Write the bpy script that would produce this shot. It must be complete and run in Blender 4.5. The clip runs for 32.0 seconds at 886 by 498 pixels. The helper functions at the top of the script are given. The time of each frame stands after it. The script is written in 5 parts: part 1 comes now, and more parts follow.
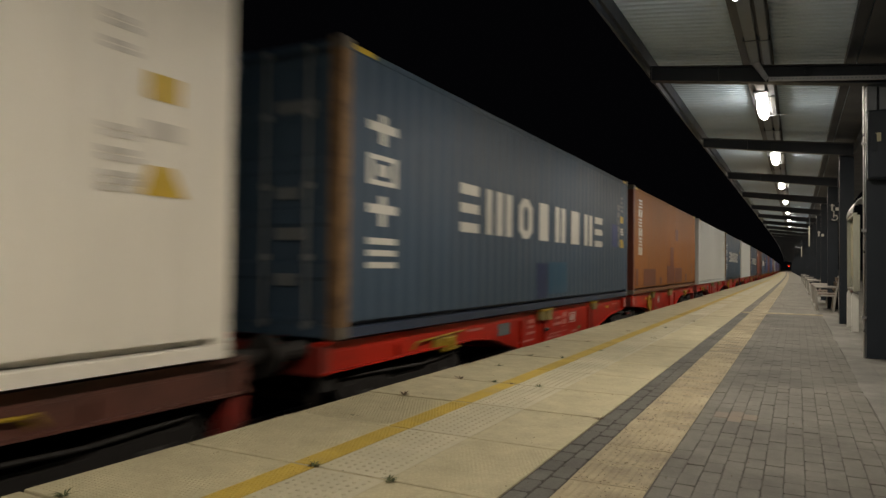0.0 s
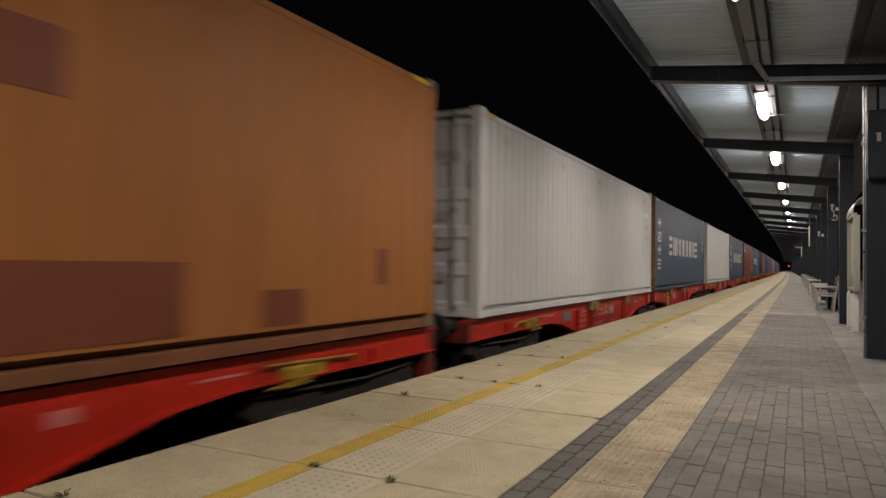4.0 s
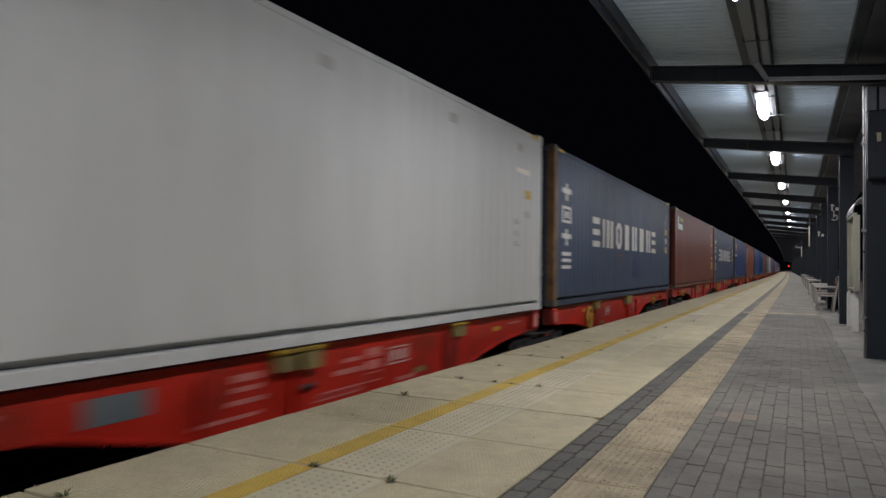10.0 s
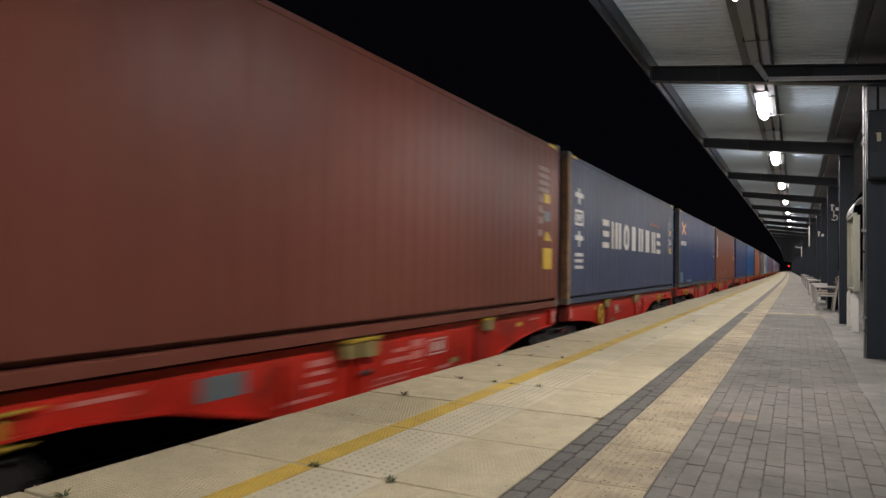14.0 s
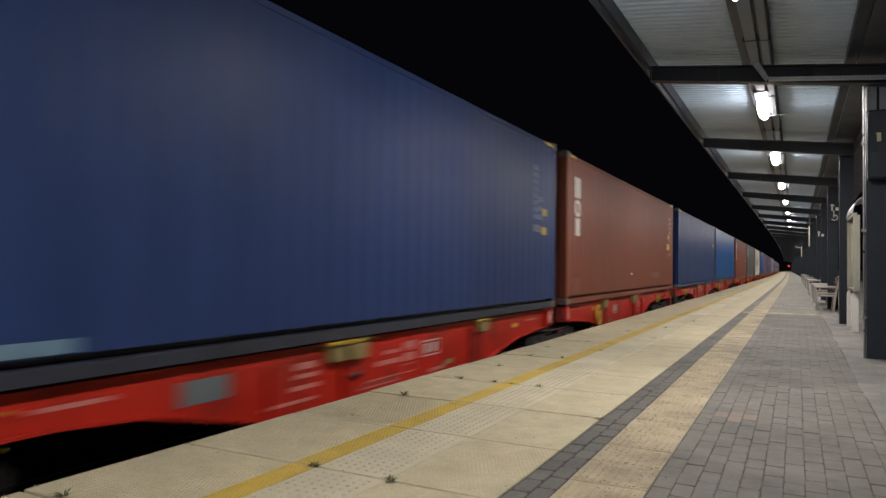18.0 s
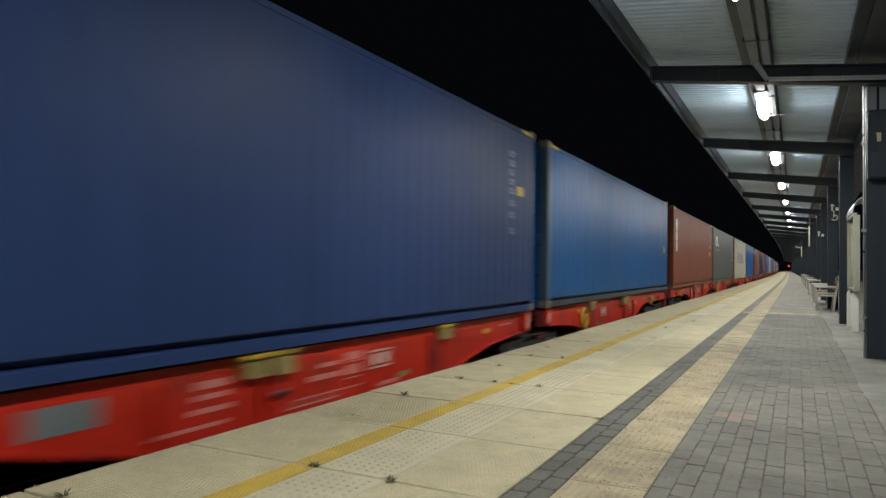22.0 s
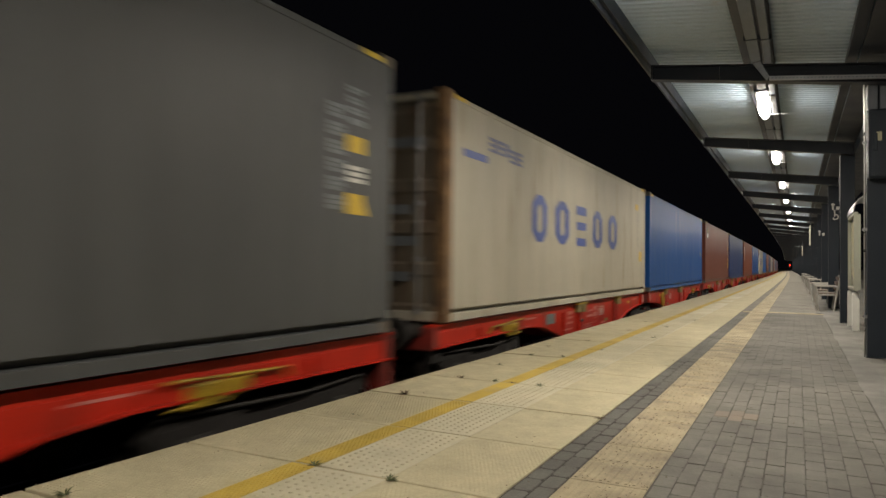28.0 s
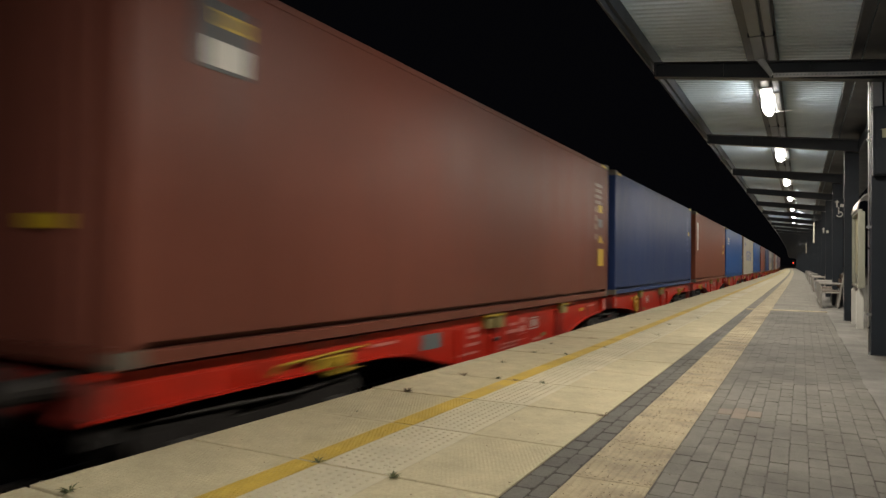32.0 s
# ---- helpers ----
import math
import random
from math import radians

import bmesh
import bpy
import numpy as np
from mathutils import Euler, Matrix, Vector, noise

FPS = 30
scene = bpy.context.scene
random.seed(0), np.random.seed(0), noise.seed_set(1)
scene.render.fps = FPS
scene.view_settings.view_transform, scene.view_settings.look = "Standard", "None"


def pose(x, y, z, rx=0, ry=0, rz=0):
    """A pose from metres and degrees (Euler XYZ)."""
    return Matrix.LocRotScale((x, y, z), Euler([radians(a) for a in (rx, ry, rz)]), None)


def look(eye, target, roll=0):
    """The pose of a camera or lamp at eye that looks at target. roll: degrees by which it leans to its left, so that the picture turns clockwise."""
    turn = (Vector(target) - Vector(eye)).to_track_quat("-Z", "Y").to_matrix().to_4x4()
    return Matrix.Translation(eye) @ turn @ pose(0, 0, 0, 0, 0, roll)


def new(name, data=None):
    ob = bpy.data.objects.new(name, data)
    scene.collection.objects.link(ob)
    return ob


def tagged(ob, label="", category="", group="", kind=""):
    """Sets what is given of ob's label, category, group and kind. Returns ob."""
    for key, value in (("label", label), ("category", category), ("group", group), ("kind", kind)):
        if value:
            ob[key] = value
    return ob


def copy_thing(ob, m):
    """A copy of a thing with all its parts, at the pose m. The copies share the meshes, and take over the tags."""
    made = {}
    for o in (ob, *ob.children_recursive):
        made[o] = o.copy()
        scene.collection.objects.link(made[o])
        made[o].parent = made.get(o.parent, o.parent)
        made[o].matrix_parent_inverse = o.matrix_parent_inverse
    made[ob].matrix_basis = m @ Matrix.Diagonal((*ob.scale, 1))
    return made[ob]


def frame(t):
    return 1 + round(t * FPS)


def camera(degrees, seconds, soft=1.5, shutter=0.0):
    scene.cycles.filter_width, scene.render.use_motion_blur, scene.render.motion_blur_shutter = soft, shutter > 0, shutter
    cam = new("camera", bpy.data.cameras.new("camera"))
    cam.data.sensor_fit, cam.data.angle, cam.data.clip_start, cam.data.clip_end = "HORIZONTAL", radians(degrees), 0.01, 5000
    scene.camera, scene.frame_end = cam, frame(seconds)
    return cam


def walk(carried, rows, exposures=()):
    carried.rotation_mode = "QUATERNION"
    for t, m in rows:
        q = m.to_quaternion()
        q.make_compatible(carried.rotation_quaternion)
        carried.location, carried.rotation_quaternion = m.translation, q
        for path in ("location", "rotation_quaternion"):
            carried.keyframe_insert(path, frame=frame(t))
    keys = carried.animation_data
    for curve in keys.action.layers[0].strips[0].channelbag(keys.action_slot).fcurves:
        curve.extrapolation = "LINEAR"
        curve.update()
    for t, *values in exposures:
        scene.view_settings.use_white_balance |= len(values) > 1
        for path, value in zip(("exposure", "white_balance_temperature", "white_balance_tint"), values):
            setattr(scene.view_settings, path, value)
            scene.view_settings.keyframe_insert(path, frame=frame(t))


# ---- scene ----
# ---- camera ----
cam = camera(66.2, 32.0, 1.5, 1.04)
EYE = (0.0, 0.0, 1.113)


def aimed(dx, dy):
    """Aim of the camera after a slight sag of its stand, in thousandths of a radian."""
    yaw, pitch = 0.48024 + dx / 1000, 0.02351 + dy / 1000
    return look(EYE, (EYE[0] - 10 * math.sin(yaw) * math.cos(pitch), 10 * math.cos(yaw) * math.cos(pitch), EYE[2] + 10 * math.sin(pitch)), 0.69)


walk(cam, [(0.0, aimed(0, 0)), (14.0, aimed(0, 0)), (27.4, aimed(0, 0)), (28.0, aimed(0.8, -1.2)), (29.0, aimed(2.4, -2.5)),
           (30.0, aimed(4.0, -3.8)), (31.0, aimed(4.1, -3.5)), (32.0, aimed(5.2, -5.0))],
     exposures=[(t, stops, kelvin, tint) for t, stops, kelvin, tint in (
         (0, 0.05, 7800, 10), (1, 0.40, 7600, 11), (2, 0.45, 7700, 18), (3, 0.38, 7700, 20), (4.5, 0.2, 7000, 18), (6, 0.0, 6350, 16), (7, 0.17, 6400, 15), (8, 0.38, 6400, 15), (9, 0.3, 6400, 15), (10, 0.02, 6300, 15),
         (11, 0.03, 6300, 17), (12, 0.50, 6400, 18), (13, 0.56, 6550, 16), (14, 0.6, 6750, 16), (17, 0.62, 6600, 12), (19, 0.68, 7100, 17), (20, 0.58, 7400, 15), (21, 0.60, 6900, 4), (22, 0.76, 6600, 4), (23, 0.68, 6750, 6), (24, 0.55, 7200, 10),
         (25, 0.46, 7900, 10), (28, 0.58, 7600, 10), (29, 0.27, 7300, 12), (30, 0.22, 6600, 13), (31, 0.38, 6350, 11), (32, 0.53, 7500, 10))])

# ---- light ----
world = bpy.data.worlds.new("night")
world.use_nodes = True
scene.world = world
world.node_tree.nodes["Background"].inputs[0].default_value = (0.6, 0.65, 1.0, 1)
world.node_tree.nodes["Background"].inputs[1].default_value = 0.0015

LAMP_X, LAMP_Z, LAMP_Y0, BAY = -0.50, 3.735, 12.45, 6.09


def rise(y):
    """The canopy climbs slightly along the platform."""
    return 0.004 * min(max(y - 9.94, -18.0), 150.0)


def lamp_place(k):
    """Seat of lamp k: the row drifts a little towards the columns."""
    y = LAMP_Y0 + BAY * k
    return LAMP_X + 0.03 * min(k, 4), y, LAMP_Z + rise(y) + (0.06 if k > 6 else 0.015)


for k in [*range(-3, 11), *range(12, 51, 3)]:
    lamp = bpy.data.lights.new("canopy_lamp_light", "AREA")
    lamp.shape, lamp.size, lamp.size_y = "RECTANGLE", 0.14, 1.3
    lamp.energy, lamp.color = 88.0 if k < 11 else 264.0, (1.0, 0.965, 0.915)
    x, y, z = lamp_place(k)
    new("canopy_lamp_light", lamp).matrix_world = pose(x, y, z - 0.09)


# ---- materials ----
def material(name, color, rough=0.6, metal=0.0, vary=0.25, scale=3.0, fine=60.0, bump=0.15, stretch=(1, 1, 1), dirt=None, amount=0.35,
             emit=0.0, spec=0.5, stain=0.0):
    """A paint or mineral surface: two scales of mottling, dirt or rust in patches, fine relief."""
    m = bpy.data.materials.new(name)
    m.use_nodes = True
    nt = m.node_tree
    n, ln = nt.nodes, nt.links
    b = n["Principled BSDF"]
    co = n.new("ShaderNodeTexCoord")
    info = n.new("ShaderNodeObjectInfo")
    add = n.new("ShaderNodeVectorMath")
    add.operation = "MULTIPLY_ADD"
    ln.new(info.outputs["Random"], add.inputs[0])
    add.inputs[1].default_value = (37, 53, 71)
    ln.new(co.outputs["Object"], add.inputs[2])
    mp = n.new("ShaderNodeMapping")
    mp.inputs["Scale"].default_value = stretch
    ln.new(add.outputs[0], mp.inputs[0])
    big, small = n.new("ShaderNodeTexNoise"), n.new("ShaderNodeTexNoise")
    for t, s in ((big, scale), (small, fine)):
        t.inputs["Scale"].default_value = s
        t.inputs["Detail"].default_value = 5
        ln.new(mp.outputs[0], t.inputs["Vector"])
    dark = n.new("ShaderNodeMixRGB")
    dark.inputs[1].default_value = (*[c * (1 - vary) for c in color], 1)
    dark.inputs[2].default_value = (*[min(1, c * (1 + vary)) for c in color], 1)
    half = n.new("ShaderNodeMath")
    half.operation = "MULTIPLY_ADD"
    half.inputs[1].default_value = 0.4
    ln.new(small.outputs[0], half.inputs[0])
    sc = n.new("ShaderNodeMath")
    sc.operation = "MULTIPLY"
    sc.inputs[1].default_value = 0.6
    ln.new(big.outputs[0], sc.inputs[0])
    ln.new(sc.outputs[0], half.inputs[2])
    ramp = n.new("ShaderNodeMapRange")
    ramp.inputs[1].default_value, ramp.inputs[2].default_value = 0.3, 0.7
    ln.new(half.outputs[0], ramp.inputs[0])
    ln.new(ramp.outputs[0], dark.inputs[0])
    out = dark.outputs[0]
    if dirt:
        d = n.new("ShaderNodeTexNoise")
        d.inputs["Scale"].default_value = scale * 0.7
        d.inputs["Detail"].default_value = 8
        d.inputs["Roughness"].default_value = 0.7
        ln.new(mp.outputs[0], d.inputs["Vector"])
        cut = n.new("ShaderNodeMapRange")
        cut.inputs[1].default_value, cut.inputs[2].default_value = 0.72 - amount * 0.4, 0.95 - amount * 0.4
        ln.new(d.outputs[0], cut.inputs[0])
        mix = n.new("ShaderNodeMixRGB")
        mix.inputs[2].default_value = (*dirt, 1)
        ln.new(cut.outputs[0], mix.inputs[0])
        ln.new(out, mix.inputs[1])
        out = mix.outputs[0]
    if stain:
        # broad worn and dirty areas that run across neighbouring pieces
        where, wide, level, tone = n.new("ShaderNodeNewGeometry"), n.new("ShaderNodeTexNoise"), n.new("ShaderNodeMapRange"), n.new("ShaderNodeMixRGB")
        wide.inputs["Scale"].default_value, wide.inputs["Detail"].default_value, wide.inputs["Roughness"].default_value = 1.1, 7, 0.68
        ln.new(where.outputs["Position"], wide.inputs["Vector"])
        level.inputs[1].default_value, level.inputs[2].default_value = 0.36, 0.64
        level.inputs[3].default_value, level.inputs[4].default_value = 1 - stain, 1 + stain * 0.45
        ln.new(wide.outputs[0], level.inputs[0])
        tone.blend_type = "MULTIPLY"
        tone.inputs[0].default_value = 1.0
        ln.new(out, tone.inputs[1])
        ln.new(level.outputs[0], tone.inputs[2])
        out = tone.outputs[0]
    ln.new(out, b.inputs["Base Color"])
    rr = n.new("ShaderNodeMapRange")
    rr.inputs[3].default_value, rr.inputs[4].default_value = max(0.05, rough - 0.12), min(1, rough + 0.12)
    ln.new(big.outputs[0], rr.inputs[0])
    ln.new(rr.outputs[0], b.inputs["Roughness"])
    b.inputs["Metallic"].default_value = metal
    b.inputs["Specular IOR Level"].default_value = spec
    if bump:
        bp = n.new("ShaderNodeBump")
        bp.inputs["Strength"].default_value, bp.inputs["Distance"].default_value = bump, 0.004
        ln.new(small.outputs[0], bp.inputs["Height"])
        ln.new(bp.outputs[0], b.inputs["Normal"])
    if emit:
        b.inputs["Emission Color"].default_value = (*color, 1)
        b.inputs["Emission Strength"].default_value = emit
    return m


STREAK = (2.2, 2.2, 0.35)
GRIME = (0.10, 0.085, 0.07)
RUST = (0.16, 0.075, 0.03)


def paint(name, color, rough=0.42, dirt=GRIME, amount=0.27, vary=0.15, shade=0.70, spec=0.32):
    return material(name, [c * shade for c in color], min(0.6, rough), 0.0, vary, 1.4, 45.0, 0.05, STREAK, [c * shade for c in dirt], amount, spec=spec)


BRIGHT_WHITE = paint("bright_white_container_paint", (0.86, 0.82, 0.74), 0.5, (0.6, 0.56, 0.48), 0.15, 0.06, 0.97, 0.3)
WHITE = paint("white_container_paint", (0.635, 0.655, 0.650), 0.45, (0.40, 0.38, 0.34), 0.2, 0.08, 0.89, 0.3)
CREAM = paint("cream_container_paint", (0.56, 0.525, 0.43), 0.55, (0.30, 0.22, 0.12), 0.45, 0.15, 0.74, 0.22)
STEELBLUE = paint("steel_blue_container_paint", (0.050, 0.090, 0.142), 0.5, (0.09, 0.09, 0.10), 0.35, 0.15, 0.80, 0.28)
MIDBLUE = paint("mid_blue_container_paint", (0.046, 0.078, 0.142), 0.5, (0.08, 0.09, 0.11), 0.32, 0.15, 0.78, 0.26)
DUSK_BLUE = paint("dusk_blue_container_paint", (0.036, 0.058, 0.122), 0.5, (0.06, 0.07, 0.09), 0.32, 0.15, 0.80, 0.28)
SLATE_BLUE = paint("scuffed_slate_blue_container_paint", (0.037, 0.059, 0.100), 0.50, (0.075, 0.08, 0.09), 0.42, 0.25, 1.05, 0.30)
NAVY = paint("navy_container_paint", (0.020, 0.043, 0.134), 0.46, (0.05, 0.05, 0.07), 0.25, 0.15, 0.94, 0.13)
BLUE = paint("bright_blue_container_paint", (0.010, 0.096, 0.300), 0.38, (0.04, 0.08, 0.14), 0.3, 0.15, 0.76, 0.12)
ROYAL = paint("royal_blue_container_paint", (0.012, 0.108, 0.385), 0.42, (0.03, 0.06, 0.14), 0.2, 0.15, 0.71, 0.20)
ORANGE = paint("ochre_orange_container_paint", (0.410, 0.155, 0.042), 0.55, (0.20, 0.08, 0.04), 0.35, 0.15, 0.75, 0.2)
BROWN = paint("red_brown_container_paint", (0.185, 0.058, 0.040), 0.45, (0.10, 0.04, 0.03), 0.3, 0.15, 0.80, 0.18)
RUSSET = paint("russet_container_paint", (0.250, 0.078, 0.048), 0.50, (0.13, 0.05, 0.03), 0.3, 0.15, 0.73, 0.10)
GREY = paint("grey_container_paint", (0.100, 0.105, 0.108), 0.48, (0.07, 0.07, 0.065), 0.25, 0.15, 0.76, 0.2)
ORANGE_RAIL = paint("grimy_brown_rail_paint", (0.240, 0.095, 0.045), 0.55, (0.10, 0.05, 0.03), 0.5, 0.2, 0.75, 0.2)
WORD_RAIL = paint("grimy_blue_rail_paint", (0.036, 0.052, 0.090), 0.5, (0.04, 0.04, 0.045), 0.4, 0.2, 0.85, 0.25)
GRIMY_RAIL = paint("grimy_dark_rail_paint", (0.034, 0.040, 0.060), 0.5, (0.03, 0.028, 0.026), 0.5, 0.2, 0.8, 0.3)
RUSTED = material("rusted_steel", (0.20, 0.115, 0.055), 0.75, 0.0, 0.4, 6.0, 60.0, 0.4, (1, 1, 1), (0.07, 0.04, 0.025), 0.6)
PATCH_PLUM = paint("plum_patch_paint", (0.225, 0.062, 0.029), 0.5, (0.12, 0.05, 0.04), 0.3)
PATCH_BLUE = paint("deep_blue_patch_paint", (0.010, 0.045, 0.230), 0.45, (0.04, 0.05, 0.10), 0.2)
PATCH_NAVY = paint("navy_patch_paint", (0.010, 0.030, 0.115), 0.45, (0.04, 0.05, 0.08), 0.2)
PATCH_DIM = paint("dull_blue_patch_paint", (0.019, 0.041, 0.130), 0.45, (0.05, 0.06, 0.10), 0.3)
PATCH_TEAL = paint("teal_patch_paint", (0.015, 0.095, 0.180), 0.45, (0.05, 0.09, 0.14), 0.3)
MARK_WHITE = material("white_marking", (0.60, 0.59, 0.55), 0.5, 0, 0.12, 5, 50, 0.05, STREAK, (0.4, 0.38, 0.34), 0.25)
MARK_GREY = material("pale_grey_marking", (0.150, 0.165, 0.182), 0.5, 0, 0.2, 5, 50, 0.05)
MARK_BLUE = material("blue_marking", (0.030, 0.070, 0.290), 0.5, 0, 0.15, 5, 50, 0.05)
MARK_YELLOW = material("yellow_marking", (0.56, 0.37, 0.03), 0.5, 0, 0.15, 5, 50, 0.05)
MARK_ORANGE = material("orange_marking", (0.75, 0.28, 0.08), 0.5, 0, 0.15, 5, 50, 0.05)
MARK_BLACK = material("black_marking", (0.02, 0.02, 0.02), 0.5, 0, 0.2, 5, 50, 0.05)
WAGON_RED = material("wagon_red_paint", (0.43, 0.020, 0.009), 0.5, 0, 0.28, 2.0, 50, 0.08, (1, 1, 1), (0.11, 0.022, 0.014), 0.52, spec=0.25)
WAGON_DULL = material("dull_wagon_red", (0.29, 0.018, 0.011), 0.55, 0, 0.3, 3.0, 50, 0.1, (1, 1, 1), (0.08, 0.018, 0.012), 0.6, spec=0.25)
# grimy red, its base darkened to carry the shade around the wagon ends
WAGON_SHADED_GRIMY = material("shaded_grimy_wagon_red", (0.24, 0.022, 0.015), 0.55, 0, 0.3, 3.0, 50, 0.1, (1, 1, 1), (0.04, 0.016, 0.012), 0.75)
WAGON_RUSTY = material("rust_brown_wagon_paint", (0.115, 0.040, 0.028), 0.65, 0, 0.35, 3.0, 50, 0.2, (1, 1, 1), (0.035, 0.020, 0.016), 0.6)
WAGON_YELLOW = material("wagon_yellow_paint", (0.48, 0.26, 0.025), 0.55, 0, 0.3, 5.0, 50, 0.1, (1, 1, 1), (0.15, 0.09, 0.03), 0.45)
GEAR_YELLOW = material("dirty_yellow_paint", (0.36, 0.235, 0.022), 0.55, 0, 0.35, 6.0, 50, 0.1, (1, 1, 1), (0.05, 0.035, 0.015), 0.62, spec=0.3)
BRACKET = material("olive_bracket_paint", (0.22, 0.175, 0.062), 0.6, 0, 0.4, 5.0, 50, 0.1, (1, 1, 1), (0.10, 0.07, 0.04), 0.5)
UNDERGEAR = material("sooty_steel", (0.014, 0.012, 0.011), 0.7, 0.2, 0.4, 5.0, 50, 0.3)
WHEEL_STEEL = material("wheel_steel", (0.10, 0.09, 0.085), 0.4, 0.8, 0.3, 5.0, 50, 0.1)
RAIL_STEEL = material("rail_steel", (0.60, 0.59, 0.57), 0.3, 0.95, 0.2, 4.0, 60, 0.1)
RAIL_RUST = material("rail_rust", (0.09, 0.055, 0.035), 0.8, 0.2, 0.3, 4.0, 60, 0.3)
BALLAST = material("ballast_stone", (0.040, 0.036, 0.032), 0.9, 0, 0.5, 18.0, 60.0, 1.0)
SLEEPER = material("sleeper_concrete", (0.16, 0.15, 0.14), 0.85, 0, 0.25, 5.0, 60, 0.4)
GROUND = material("dark_soil", (0.045, 0.042, 0.036), 0.95, 0, 0.4, 0.5, 12.0, 0.6)
SLAB = material("pale_concrete_slab", (0.420, 0.374, 0.248), 0.82, 0, 0.20, 5.0, 38.0, 0.8, (1, 1, 1), (0.30, 0.265, 0.18), 0.34, stain=0.07)
CONCRETE = material("platform_concrete", (0.19, 0.185, 0.17), 0.85, 0, 0.22, 1.2, 60.0, 0.35, (1, 1, 1), (0.12, 0.115, 0.105), 0.4, stain=0.4)
JOINT_PALE = material("pale_joint_sand", (0.092, 0.086, 0.074), 0.95, 0, 0.35, 3.0, 80, 0.5, (1, 1, 1), (0.022, 0.019, 0.015), 0.74)
JOINT = material("joint_sand", (0.036, 0.032, 0.027), 0.95, 0, 0.3, 6.0, 80, 0.5)
STRIP = material("pale_warning_strip", (0.460, 0.424, 0.308), 0.8, 0, 0.10, 2.0, 70.0, 0.3, (1, 1, 1), (0.36, 0.33, 0.25), 0.3, stain=0.16)
LINE_YELLOW = material("worn_yellow_line_paint", (0.45, 0.315, 0.055), 0.7, 0, 0.18, 2.5, 60, 0.3, (1, 1, 1), (0.36, 0.29, 0.16), 0.4, stain=0.25)
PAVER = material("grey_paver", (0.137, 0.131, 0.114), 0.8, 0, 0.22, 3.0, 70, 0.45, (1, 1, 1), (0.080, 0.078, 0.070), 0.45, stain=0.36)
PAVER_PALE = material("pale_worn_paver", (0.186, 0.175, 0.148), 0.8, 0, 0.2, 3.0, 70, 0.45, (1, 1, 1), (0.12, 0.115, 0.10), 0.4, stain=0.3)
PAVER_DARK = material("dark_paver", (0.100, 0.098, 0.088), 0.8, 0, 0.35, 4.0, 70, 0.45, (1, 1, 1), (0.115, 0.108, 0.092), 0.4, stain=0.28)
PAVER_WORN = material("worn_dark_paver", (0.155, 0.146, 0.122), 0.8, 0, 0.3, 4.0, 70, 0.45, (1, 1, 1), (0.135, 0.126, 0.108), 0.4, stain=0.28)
TACTILE = material("buff_tactile_tile", (0.372, 0.312, 0.202), 0.8, 0, 0.25, 3.0, 70, 0.5, (1, 1, 1), (0.16, 0.135, 0.10), 0.58, stain=0.24)
RED_PAVER = material("reddish_paver", (0.185, 0.152, 0.120), 0.8, 0, 0.2, 3.0, 70, 0.4)
COLUMN = material("slate_steel_paint", (0.020, 0.027, 0.037), 0.5, 0, 0.2, 2.0, 50, 0.06, spec=0.25)
BEAM = material("dark_beam_paint", (0.0105, 0.0150, 0.0235), 0.5, 0, 0.2, 2.0, 50, 0.06)
ROOF = material("pale_roof_sheet", (0.47, 0.58, 0.68), 0.5, 0.0, 0.10, 1.0, 40, 0.05, (1, 1, 1), (0.36, 0.36, 0.34), 0.3)
DUCT = material("dull_duct_paint", (0.15, 0.17, 0.195), 0.55, 0.0, 0.18, 6.0, 50, 0.08)
ZINC = material("galvanised_steel", (0.32, 0.33, 0.34), 0.42, 0.7, 0.18, 6.0, 50, 0.08)
CHROME = material("brushed_steel", (0.60, 0.60, 0.60), 0.3, 0.9, 0.1, 6.0, 50, 0.05)
LENS = material("lit_lamp_lens", (0.95, 0.97, 1.0), 0.4, 0, 0.02, 3.0, 50, 0.0, emit=25.0)
RED_LENS = material("red_signal_lens", (1.0, 0.05, 0.03), 0.4, 0, 0.02, 3.0, 50, 0.0, emit=5.0)
BENCH_STEEL = material("pale_bench_steel", (0.33, 0.32, 0.29), 0.55, 0.0, 0.2, 5, 50, 0.1)
BENCH_WOOD = material("bench_wood", (0.11, 0.078, 0.055), 0.6, 0, 0.3, 3, 50, 0.2, (1, 6, 6))
POSTER = material("poster_paper", (0.42, 0.40, 0.27), 0.6, 0, 0.12, 4, 50, 0.05)
CASE_CREAM = material("dull_cream_paint", (0.27, 0.275, 0.225), 0.55, 0, 0.12, 4, 50, 0.05)
POST_WHITE = material("white_post_paint", (0.58, 0.58, 0.54), 0.55, 0, 0.1, 4, 50, 0.05)
LEAF = material("weed_leaf", (0.068, 0.080, 0.032), 0.7, 0, 0.4, 30, 90, 0.1)
DEADLEAF = material("dry_leaf", (0.10, 0.07, 0.04), 0.8, 0, 0.4, 30, 90, 0.1)


# ---- mesh helpers ----
def box(bm, x0, x1, y0, y1, z0, z1, bevel=0.0):
    r = bmesh.ops.create_cube(bm, size=1.0, matrix=Matrix.LocRotScale(((x0 + x1) / 2, (y0 + y1) / 2, (z0 + z1) / 2), None, (x1 - x0, y1 - y0, z1 - z0)))
    if bevel:
        es = list({e for v in r["verts"] for e in v.link_edges})
        bmesh.ops.bevel(bm, geom=es, offset=bevel, segments=1, affect="EDGES")
    return bm


